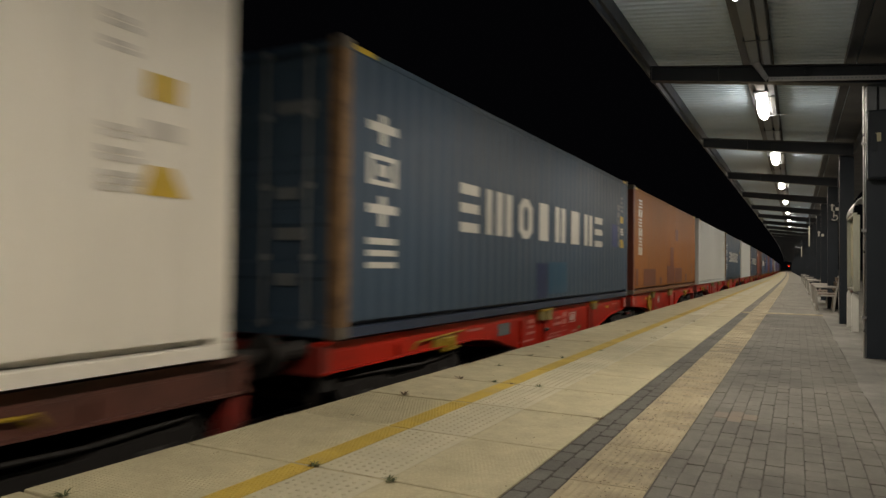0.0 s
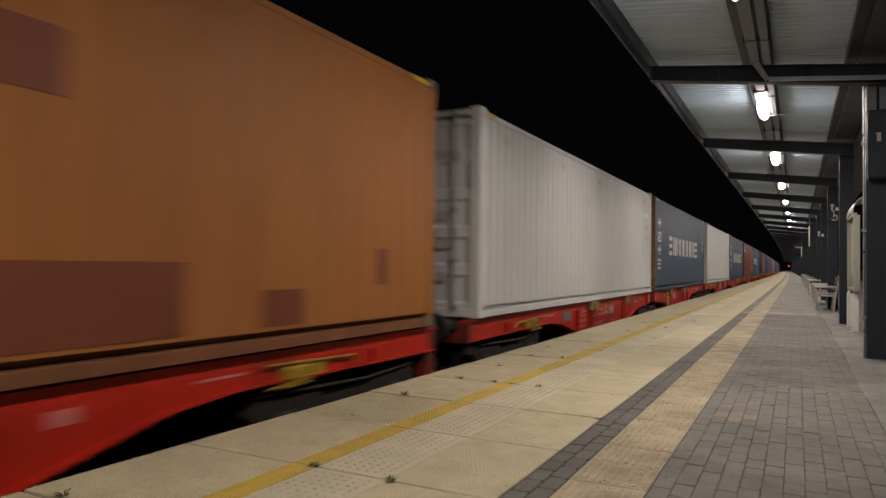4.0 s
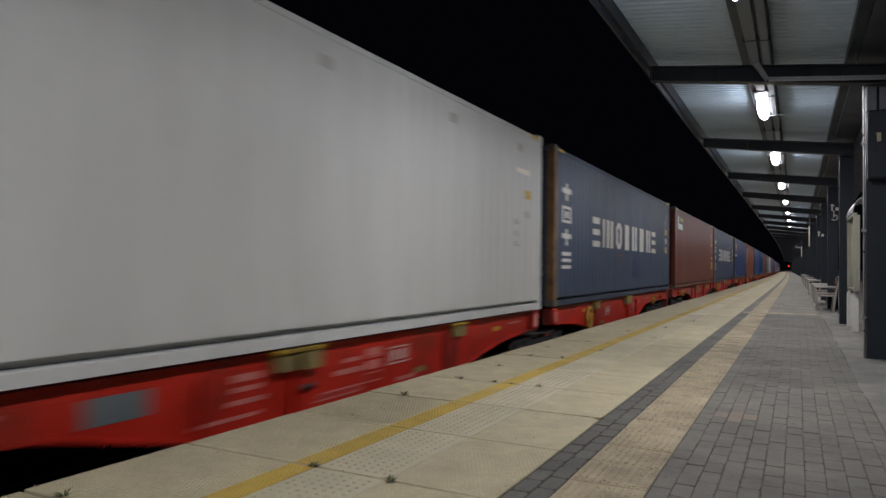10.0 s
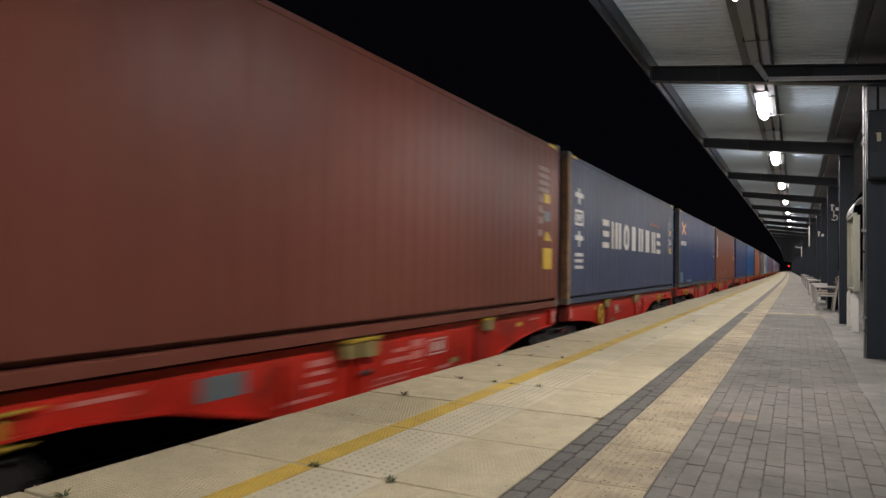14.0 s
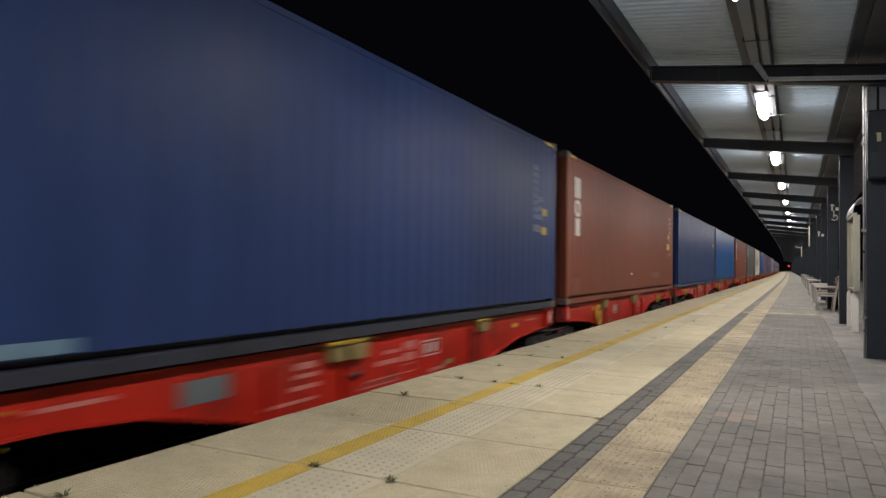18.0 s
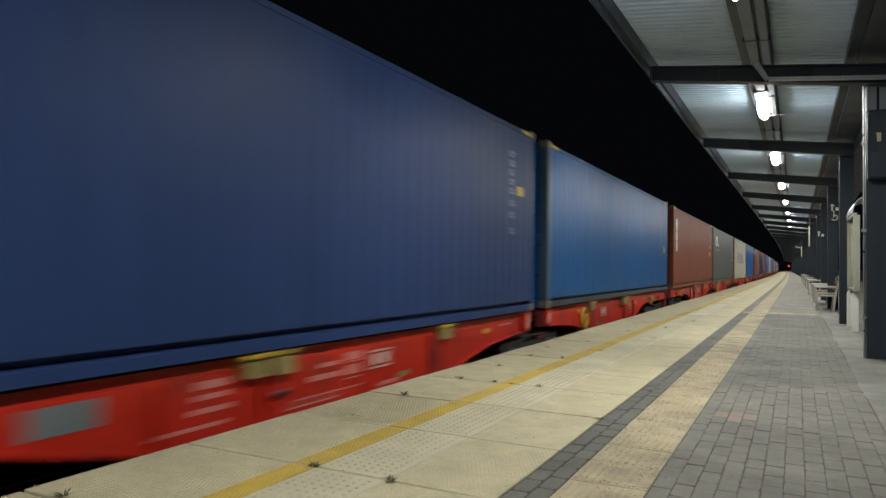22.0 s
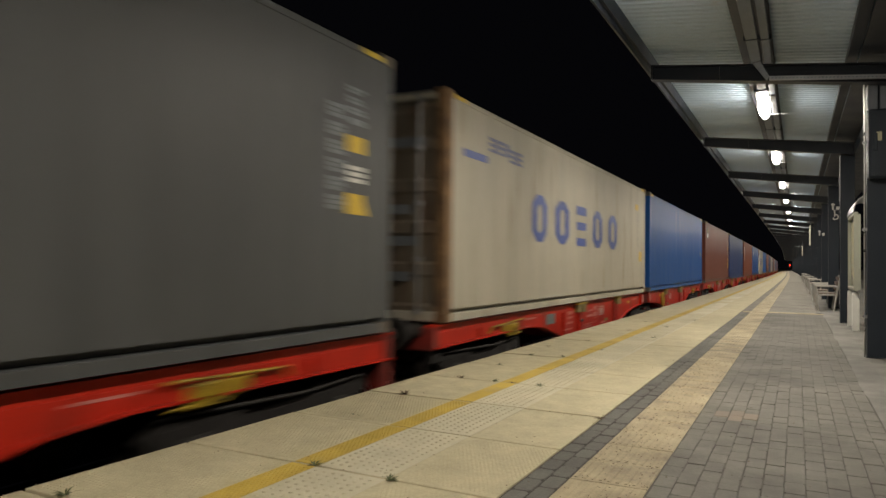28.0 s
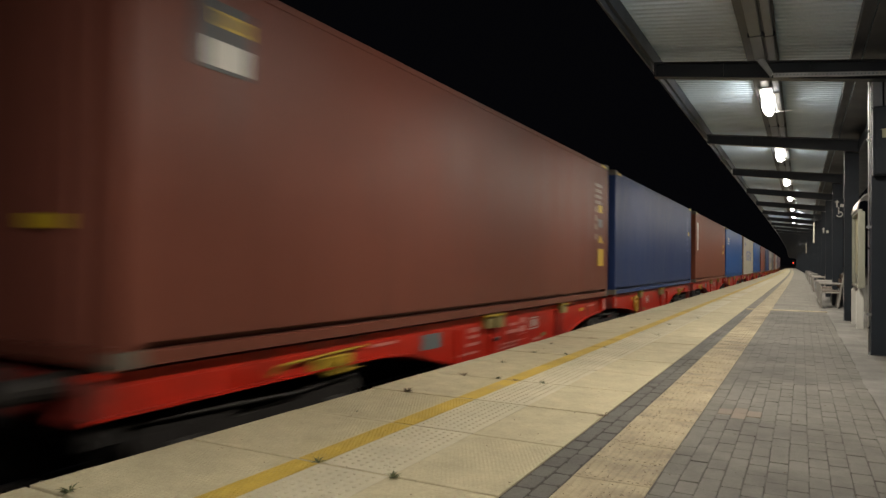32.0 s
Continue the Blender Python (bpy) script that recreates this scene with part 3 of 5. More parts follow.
def corrugated_roof():
    """Trapezoid sheet whose ribs run across the platform."""
    bm = bmesh.new()
    y0, y1, p = BEAM_Y0 - BAY * 3, ROOF_END, 0.145
    prof, y = [], y0
    while y < y1:
        prof += [(y, 0.0), (y + 0.065, 0.0), (y + 0.085, 0.024), (y + 0.125, 0.024)]
        y += p
    xs = (EAVE_X - 0.046, 1.9)
    rows = [[bm.verts.new((x, q[0], rooftop(x) + 0.20 + q[1] + up)) for q in prof] for x in xs for up in (0, 0.004)]
    for i in range(len(prof) - 1):
        bm.faces.new((rows[0][i], rows[0][i + 1], rows[2][i + 1], rows[2][i]))
        bm.faces.new((rows[1][i + 1], rows[1][i], rows[3][i], rows[3][i + 1]))
    return bm


part("roof_sheet", corrugated_roof(), ROOF, canopy, "pale corrugated roof sheet")
fy0, fy1 = BEAM_Y0 - BAY * 3 - 0.1, ROOF_END
part("eave_fascia", boxed(EAVE_X - 0.072, EAVE_X - 0.048, fy0, fy1, 3.90, 4.26), BEAM, canopy, "dark folded eave edge")
part("eave_purlin", boxed(EAVE_X - 0.046, EAVE_X - 0.008, fy0, fy1, 3.985, 4.17), BEAM, canopy)
for x, w in ((-0.47, 0.19), (0.62, 0.06)):
    part("purlin", boxed(x - w, x + w, fy0, fy1, rooftop(x) + 0.09, rooftop(x) + 0.19), BEAM, canopy, "dark lengthwise purlin")
part("soffit", prism(bmesh.new(), [(0.69, rooftop(0.69) + 0.085), (1.9, rooftop(1.9) + 0.085), (1.9, rooftop(1.9) + 0.10), (0.69, rooftop(0.69) + 0.10)], "y", fy0, fy1), BEAM, canopy, "dark soffit above the columns")
rear = thing("canopy_gutter", pose(0, 0, 0), "dark steel gutter above the columns", "gutter", kind="structure")
part("trough", boxed(1.02, 1.35, fy0, fy1, 3.42, 3.62), BEAM, rear)

# cable trays along the lamps
for i, (x, w) in enumerate(((-0.495, 0.066), (-0.345, 0.045))):
    tray = thing("cable_tray", pose(x, 0, 0), "galvanised cable duct fixed under the canopy", "cable tray", "cable trays under the canopy")
    z = rooftop(x) + 0.045
    part("duct", boxed(-w, w, fy0, fy1 - 6, z - 0.006, z + 0.038, 0.006), DUCT, tray)
    for k in range(-2, 10):
        piece("clamp", shared("clamp%d" % i, lambda: boxed(-w - 0.02, w + 0.02, 0, 0.03, z - 0.014, z + 0.040)), COLUMN, tray, pose(0, BEAM_Y0 + BAY * k - 1.05, rise(BEAM_Y0 + BAY * k)))

# lamps
def lens_bulb():
    bm = bmesh.new()
    bmesh.ops.create_uvsphere(bm, u_segments=20, v_segments=12, radius=1.0, matrix=Matrix.Diagonal((0.085, 0.78, 0.072, 1)))
    return bm


lens_mesh = shared("lens", lens_bulb)
for k in range(-3, 51):
    lamp_ob = thing("canopy_lamp", pose(*lamp_place(k)), "lit white tubular lamp under the canopy", "lamp", "canopy lamps")
    piece("housing", shared("housing", lambda: boxed(-0.10, 0.10, -0.90, 0.80, 0.085, 0.125, 0.01)), ZINC, lamp_ob)
    piece("lens", lens_mesh, LENS, lamp_ob, None, "glowing white lens")
    piece("reflector", shared("reflector", lambda: boxed(0.12, 0.20, -0.80, 0.55, 0.02, 0.05, 0.004)), ZINC, lamp_ob)
    piece("arm", shared("lamp_arm", lambda: rodded((0.05, 0.35, -0.03), (0.36, 0.35, -0.03), 0.007, 6)), CHROME, lamp_ob)

# ---- things beside the columns ----
y_front = BEAM_Y0 + 0.3 - 0.13


def first_column_fittings():
    x0 = COL_X
    down = thing("downpipe", pose(x0 - 0.03, y_front - 0.02, 0), "bright steel pipe running up the column", "pipe")
    part("pipe", rodded((0, 0, 0.0), (0, 0, underside(COL_X) + 0.02), 0.008, 12), CHROME, down)
    for z in (0.5, 1.6, 2.7):
        part("clip", boxed(-0.024, 0.03, -0.024, 0.02, z, z + 0.03), ZINC, down)
    cab = thing("junction_box", pose(x0 + 0.15, y_front - 0.01, 2.25), "dark steel junction box with a yellow sticker on the column", "junction box")
    part("case", boxed(-0.145, 0.18, -0.16, -0.001, 0, 0.86, 0.015), COLUMN, cab)
    part("lid", boxed(-0.13, 0.165, -0.172, -0.161, 0.02, 0.84, 0.004), COLUMN, cab)
    part("latch", boxed(-0.10, -0.05, -0.185, -0.173, 0.34, 0.56, 0.004), COLUMN, cab)
    part("sticker", boxed(-0.065, -0.005, -0.1755, -0.1725, 0.46, 0.57), POSTER, cab, "small pale yellow warning sticker")
    for i, x in enumerate((0.06, 0.19)):
        duct = thing("wall_duct", pose(x0 + x, y_front - 0.01, 3.11), "pale plastic cable duct above the junction box", "cable duct", "cable ducts on the column")
        part("duct", boxed(-0.055, 0.055, -0.08, -0.001, 0.01, 0.40, 0.008), DUCT, duct)
    # perforated tray across the first beam
    tray = thing("cross_tray", pose(0, BEAM_Y0 - 0.1, 0), "perforated zinc cable tray along the beam", "cable tray")
    bm = bmesh.new()
    a, b = -0.33, 1.35
    prism(bm, [(a, 3.572), (b, 3.405), (b, 3.457), (a, 3.624)], "y", -0.05, -0.012)
    part("tray", bm, ZINC, tray)
    bm = bmesh.new()
    prism(bm, [(-0.53, 3.815), (-0.44, 3.835), (-0.33, 3.624), (-0.36, 3.572)], "y", -0.05, -0.012)
    part("bent_tray", bm, ZINC, tray)
    for i in range(40):
        x = -0.30 + i * 0.041
        z = 3.590 - 0.100 * (x + 0.33)
        part("slot", boxed(x, x + 0.018, -0.0515, -0.05, z, z + 0.016), DUCT, tray)


first_column_fittings()


def arrow(bm, x, z, s, y):
    prism(bm, [(x, z + s), (x + s * 0.6, z + s * 0.35), (x + s * 0.2, z + s * 0.35), (x + s * 0.2, z - s), (x - s * 0.2, z - s), (x - s * 0.2, z + s * 0.35), (x - s * 0.6, z + s * 0.35)], "y", y, y + 0.004)


def pictogram_sign(x, y, z, second):
    s = thing("pictogram_sign", pose(x, y, z), "dark sign on the column with white arrow and pictograms", "sign", "pictogram signs on the columns")
    h = 0.56 if second else 0.34
    part("panel", boxed(-0.13, 0.13, -0.02, 0, -h / 2, h / 2, 0.004), COLUMN, s)
    bm = bmesh.new()
    arrow(bm, -0.05, h / 2 - 0.15, 0.10, -0.025)
    box(bm, 0.03, 0.11, -0.025, -0.021, h / 2 - 0.25, h / 2 - 0.16)
    part("arrow", bm, MARK_WHITE, s, "white arrow pictogram")
    if second:
        bm = bmesh.new()
        n = 16
        ring = [(0.01 + 0.085 * math.cos(i * 6.2832 / n), -0.17 + 0.085 * math.sin(i * 6.2832 / n)) for i in range(n)]
        inner = [(0.01 + 0.06 * math.cos(i * 6.2832 / n), -0.17 + 0.06 * math.sin(i * 6.2832 / n)) for i in range(n)]
        for i in range(9, n + 4):
            j, k = i % n, (i + 1) % n
            prism(bm, [ring[j], ring[k], inner[k], inner[j]], "y", -0.025, -0.021)
        box(bm, -0.02, 0.005, -0.025, -0.021, -0.17, -0.02)
        box(bm, -0.02, 0.07, -0.025, -0.021, -0.13, -0.11)
        bmesh.ops.create_icosphere(bm, subdivisions=2, radius=0.022, matrix=Matrix.Translation((-0.01, -0.022, 0.01)) @ Matrix.Diagonal((1, 0.15, 1, 1)))
        part("wheelchair", bm, MARK_WHITE, s, "white wheelchair pictogram")


pictogram_sign(COL_X + 0.16, BEAM_Y0 + BAY * 2 + 0.13, 2.76, True)
pictogram_sign(COL_X - 0.02, BEAM_Y0 + BAY * 3 + 0.13, 2.40, False)


def info_board():
    """A glazed timetable case on two posts, seen nearly edge on, with a rounded hood."""
    b = thing("timetable_case", pose(0.93, 14.35, 0), "pale framed timetable case with yellowed sheets and rounded hood", "notice board")
    part("post", prism(bmesh.new(), [(-0.055, 0.0), (0.055, 0.0), (0.055, 0.66), (0.0, 0.74), (-0.055, 0.66)], "y", -0.05, 0.05), POST_WHITE, b, "white pointed post")
    part("post", prism(bmesh.new(), [(-0.055, 0.0), (0.055, 0.0), (0.055, 0.66), (0.0, 0.74), (-0.055, 0.66)], "y", 1.2, 1.3), POST_WHITE, b, "white pointed post")
    y0, y1 = -0.15, 1.5
    part("back_panel", boxed(0.03, 0.07, y0, y1, 0.74, 2.10), CASE_CREAM, b)
    for i in range(4):
        part("timetable_sheet", boxed(0.022, 0.029, y0 + 0.08 + 0.39 * i, y0 + 0.42 + 0.39 * i, 0.95 + 0.04 * (i % 2), 2.02), POSTER, b, "yellowed timetable sheet")
    for ya, yb, za, zb in ((y0, y1, 0.72, 0.78), (y0, y1, 2.08, 2.14), (y0, y0 + 0.05, 0.78, 2.08), (y1 - 0.05, y1, 0.78, 2.08)):
        part("frame", boxed(-0.035, 0.03, ya, yb, za, zb, 0.006), CASE_CREAM, b, "pale frame")
    bm = bmesh.new()
    n = 10
    arc = [(0.19 - 0.24 * math.cos(i * math.pi / n), 2.145 + 0.30 * math.sin(i * math.pi / n)) for i in range(n + 1)]
    inner = [(0.19 - 0.225 * math.cos(i * math.pi / n), 2.145 + 0.283 * math.sin(i * math.pi / n)) for i in range(n + 1)]
    prism(bm, arc + inner[::-1], "y", y0, y1)
    part("hood", bm, CHROME, b, "shiny rounded hood")


info_board()


def bench(y, x=0.46):
    b = thing("bench", pose(x, y, 0), "platform bench with pale steel frame and brown slats", "bench", "platform benches")
    for i in range(4):
        part("seat_slat", boxed(0.05 + 0.11 * i, 0.145 + 0.11 * i, 0.05, 1.75, 0.43, 0.455, 0.005), BENCH_WOOD, b, "brown wooden slat")
    for i in range(3):
        part("back_slat", boxed(0.43 + 0.035 * i, 0.455 + 0.035 * i, 0.05, 1.75, 0.54 + 0.13 * i, 0.64 + 0.13 * i, 0.005), BENCH_WOOD, b, "brown wooden slat")
    for yy in (0.0, 0.9, 1.8):
        bm = bmesh.new()
        for a, c in (((0.02, yy, 0), (-0.02, yy, 0.64)), ((-0.02, yy, 0.64), (0.48, yy, 0.64)), ((0.40, yy, 0), (0.46, yy, 0.43)), ((0.46, yy, 0.43), (0.56, yy, 0.94)), ((0.0, yy, 0.41), (0.50, yy, 0.41))):
            rod(bm, a, c, 0.030 if a[2] == 0 else 0.022, 8)
        part("leg_frame", bm, BENCH_STEEL, b, "pale tubular end frame with armrest")
    part("front_rail", rodded((-0.02, 0, 0.12), (-0.02, 1.8, 0.12), 0.016, 8), BENCH_STEEL, b)


for y in (20.9, 23.9, 33.2, 36.2, 45.4, 57.5, 69.6):
    bench(y)
drain = thing("drain_cover", pose(0.50, 19.45, 0), "small black drain cover in the paving", "drain cover")
part("cover", boxed(-0.08, 0.08, -0.2, 0.2, -0.004, 0.006, 0.002), MARK_BLACK, drain)

# hanging sign far along, seen edge on, and platform end
for y, x, z in ((38.0, 0.56, 2.26), (74.0, 0.52, 2.33)):
    hs = thing("hanging_sign", pose(x, y, z), "white-edged sign hanging under the canopy", "sign", "hanging signs")
    part("panel", boxed(-0.04, 0.02, -0.2, 0.2, 0, 0.97, 0.01), CASE_CREAM, hs)
    part("hanger", prism(bmesh.new(), [(-0.66, 0.93), (-0.07, 0.84), (-0.07, 0.875), (-0.66, 0.965)], "y", -0.03, 0.03), DUCT, hs)
    part("stem", rodded((0.01, 0, 0.96), (0.01, 0, rooftop(0.6) + 0.12 + rise(y) - z), 0.02, 8), COLUMN, hs)
sig = thing("railway_signal", pose(-3.1, 340.0, -1.15), "distant railway signal showing a red light", "signal")
part("mast", rodded((0, 0, 0), (0, 0, 4.6), 0.12, 8), UNDERGEAR, sig)
part("head", boxed(-0.45, 0.45, -0.05, 0.25, 2.6, 4.6, 0.05), MARK_BLACK, sig)
part("red_lens", rodded((0, -0.30, 3.55), (0, -0.10, 3.55), 0.21, 14), RED_LENS, sig, "glowing red lens")
part("arm", boxed(0.4, 1.2, 0.0, 0.1, 3.4, 3.5), UNDERGEAR, sig)

# ---- containers ----
CW, CL, CH = 1.219, 12.192, 2.896


def corrugation(length, pitch, y0, depth):
    """Points along a wall and their recess, for a trapezoid corrugation."""
    n = max(1, round(length / pitch))
    p = length / n
    pts = []
    for i in range(n):
        a = y0 + i * p
        pts += [(a, 0.0), (a + p * 0.26, 0.0), (a + p * 0.5, depth), (a + p * 0.76, depth)]
    pts.append((y0 + length, 0.0))
    return pts


def side_wall(depth=0.008):
    bm = bmesh.new()
    pts = corrugation(CL - 0.32, 0.278, 0.16, depth)
    rows = [[bm.verts.new((x0 - d * s, y, z)) for y, d in pts] for x0, s in ((CW - 0.006, 1), (CW - 0.010, 1)) for z in (0.165, 2.785)]
    for i in range(len(pts) - 1):
        bm.faces.new((rows[0][i], rows[0][i + 1], rows[1][i + 1], rows[1][i]))
        bm.faces.new((rows[2][i + 1], rows[2][i], rows[3][i], rows[3][i + 1]))
    return bm


def plain_end():
    bm = bmesh.new()
    pts = corrugation(2 * CW - 0.30, 0.25, -CW + 0.15, 0.045)
    a, b = ([bm.verts.new((x, 0.012 + d, z)) for x, d in pts] for z in (0.12, 2.80))
    a2, b2 = ([bm.verts.new((x, 0.016 + d, z)) for x, d in pts] for z in (0.12, 2.80))
    for i in range(len(pts) - 1):
        bm.faces.new((a[i], a[i + 1], b[i + 1], b[i]))
        bm.faces.new((a2[i + 1], a2[i], b2[i], b2[i + 1]))
    return bm


def bottom_rail():
    return prism(bmesh.new(), [(CW - 0.12, 0.012), (CW - 0.002, 0.012), (CW - 0.002, 0.100), (CW - 0.012, 0.108), (CW - 0.085, 0.112), (CW - 0.085, 0.168), (CW - 0.12, 0.168)], "y", 0.178, CL - 0.178)


def top_rail():
    return boxed(CW - 0.066, CW - 0.002, 0.178, CL - 0.178, 2.785, 2.850, 0.006)


def post():
    return prism(bmesh.new(), [(CW - 0.15, 0.006), (CW - 0.012, 0.004), (CW - 0.004, 0.012), (CW - 0.004, 0.158), (CW - 0.03, 0.165), (CW - 0.15, 0.08)], "z", 0.118, 2.778)


def casting():
    return boxed(CW - 0.162, CW, 0.0, 0.178, 0.0, 0.118, 0.006)


def door_leaf():
    pts, z = [(0.075, 2.75), (0.075, 0.13)], 0.13
    for i in range(5):
        z0 = 0.13 + i * 0.524
        pts += [(0.030, z0 + 0.001), (0.030, z0 + 0.06), (0.056, z0 + 0.10), (0.056, z0 + 0.42), (0.030, z0 + 0.46)]
    return prism(bmesh.new(), pts + [(0.030, 2.75)], "x", 0.004, CW - 0.155)


def lock_rod(x):
    bm = rodded((x, 0.0, 0.08), (x, 0.0, 2.82), 0.017, 8)
    for z in (0.10, 0.75, 1.45, 2.15, 2.78):
        box(bm, x - 0.045, x + 0.045, -0.004, 0.03, z, z + 0.06)
    return bm


ROOF_ME = lambda: boxed(-CW + 0.05, CW - 0.05, 0.06, CL - 0.06, 2.80, 2.868)
FLOOR_ME = lambda: boxed(-CW + 0.13, CW - 0.13, 0.06, CL - 0.06, 0.03, 0.15)
HEADER_ME = lambda: boxed(-CW + 0.16, CW - 0.16, 0.01, 0.08, 2.79, 2.87, 0.006)
SILL_ME = lambda: boxed(-CW + 0.16, CW - 0.16, 0.01, 0.12, 0.01, 0.13, 0.006)
PATCH_PALE = material("faded_marking", (0.30, 0.22, 0.19), 0.55, 0, 0.25, 6, 50, 0.05)
PATCH_PALE_BLUE = material("pale_blue_patch", (0.11, 0.20, 0.28), 0.5, 0, 0.2, 4, 50, 0.05)
FADED_PALE = material("faded_pale_blue_lettering", (0.10, 0.16, 0.26), 0.55, 0, 0.25, 6, 50, 0.05)
FADED_BRIGHT = material("faded_lettering_on_bright_white", (0.56, 0.53, 0.48), 0.55, 0, 0.2, 6, 50, 0.05)
FADED_WHITE = material("faded_lettering_on_white", (0.40, 0.40, 0.39), 0.55, 0, 0.2, 6, 50, 0.05)
FADED_CREAM = material("faded_grey_lettering", (0.33, 0.31, 0.26), 0.55, 0, 0.25, 6, 50, 0.05)
FADED_BLUE = material("faded_blue_marking", (0.12, 0.15, 0.30), 0.55, 0, 0.25, 6, 50, 0.05)
CREAM_END = material("rust_stained_cream_paint", (0.15, 0.125, 0.095), 0.6, 0, 0.35, 2.5, 50, 0.15, STREAK, (0.10, 0.055, 0.03), 0.6)
CAST_TINT = material("casting_paint", (0.12, 0.10, 0.08), 0.6, 0, 0.3, 6, 50, 0.2, (1, 1, 1), (0.06, 0.04, 0.03), 0.5)
END_TURN = pose(0, CL, 0, 0, 0, 180)
RISE = pose(0, 0, CH - 0.118)
MIRROR_X = Matrix.Diagonal((-1, 1, 1, 1))


def mark(parent, name, y0, y1, z0, z1, mat, label, lift=0.0):
    """A flat decal on the platform-side wall."""
    x = CW - 0.005 + lift
    if label.startswith("rows") and z1 - z0 > 0.065:
        n = max(2, round((z1 - z0) / 0.045))
        step = (z1 - z0) / n
        bm = bmesh.new()
        for i in range(n):
            box(bm, x, x + 0.003, y0, y1 - 0.035 * ((i * 7 + round(z0 * 100)) % 3), z0 + i * step, z0 + (i + 0.80) * step)
        return tagged(part(name, bm, mat, parent, label), kind="stuff")
    return part(name, boxed(x, x + 0.003, y0, y1, z0, z1), mat, parent, label)


def slotted(parent, y, z, w, h, cuts, mat, label):
    """A logo block that is cut by a few plain slits."""
    bm = bmesh.new()
    x = CW - 0.004
    if cuts is BLOCKS["ring"]:
        outer = [(0.32, 0), (0.68, 0), (1, 0.2), (1, 0.8), (0.68, 1), (0.32, 1), (0, 0.8), (0, 0.2)]
        inner = [(0.42, 0.2), (0.58, 0.2), (0.68, 0.3), (0.68, 0.7), (0.58, 0.8), (0.42, 0.8), (0.32, 0.7), (0.32, 0.3)]
        for i in range(8):
            k = (i + 1) % 8
            prism(bm, [(y + u * w, z + v * h) for u, v in (outer[i], outer[k], inner[k], inner[i])], "x", x, x + 0.003)
        cuts = ()
    for a, b, c, d in cuts:
        box(bm, x, x + 0.003, y + a * w, y + b * w, z + c * h, z + d * h)
    return part("logo_block", bm, mat, parent, label)


BLOCKS = {
    "solid": [(0.1, 0.9, 0, 1)],
    "bar": [(0.0, 1.0, 0, 1)],
    "pair": [(0, 0.40, 0, 1), (0.60, 1, 0, 1)],
    "rows": [(0, 1, 0.78, 1), (0.0, 1.0, 0.40, 0.60), (0, 1, 0, 0.2)],
    "plus": [(0.40, 0.60, 0, 1), (0.0, 0.40, 0.42, 0.72), (0.60, 1.0, 0.42, 0.72)],
    "frame": [(0, 0.16, 0, 1), (0.84, 1, 0, 1), (0.16, 0.84, 0.84, 1), (0.16, 0.84, 0, 0.16), (0.34, 0.66, 0.3, 0.7)],
    "ring": [(0.0, 0.30, 0.14, 0.86), (0.70, 1.0, 0.14, 0.86), (0.18, 0.82, 0.78, 1), (0.18, 0.82, 0, 0.22)],
}
# plain blocks stand for the painted words: start and width along the wall
WORD_A = ((2.56, 0.56), (3.38, 0.19), (3.73, 0.60), (4.62, 0.60), (5.50, 0.56), (6.40, 0.58), (7.28, 0.66), (8.25, 0.60), (9.05, 0.62))
COLUMN_A = (1.95, 1.53, 1.11, 0.68)


def data_plates(c, yellow=True, dim=False):
    """Small registration panels near the far end: plain bars in place of the writing."""
    m = MARK_GREY
    for z, h in ((2.08, 0.14), (1.91, 0.13), (1.74, 0.13), (1.57, 0.13), (1.40, 0.13), (1.22, 0.14)):
        mark(c, "marking", 11.12, 11.36, z, z + h, m, "rows of small pale lettering as bars")
    for z, h in ((2.36, 0.07), (2.26, 0.07), (2.16, 0.07), (2.06, 0.06)):
        mark(c, "marking", 11.42, 11.68, z, z + h, m, "rows of small pale lettering as bars")
    if yellow:
        mark(c, "sticker", 11.40, 11.69, 1.79, 1.95, MARK_YELLOW, "yellow warning sticker")
        for z in (1.50, 1.56, 1.62):
            mark(c, "marking", 11.41, 11.69, z, z + 0.04, MARK_WHITE, "white data plate in bars")
        if dim:
            return
        part("sticker", prism(bmesh.new(), [(11.40, 1.19), (11.75, 1.19), (11.66, 1.39), (11.40, 1.39)], "x", CW - 0.005, CW - 0.002), MARK_YELLOW, c, "yellow warning sticker")


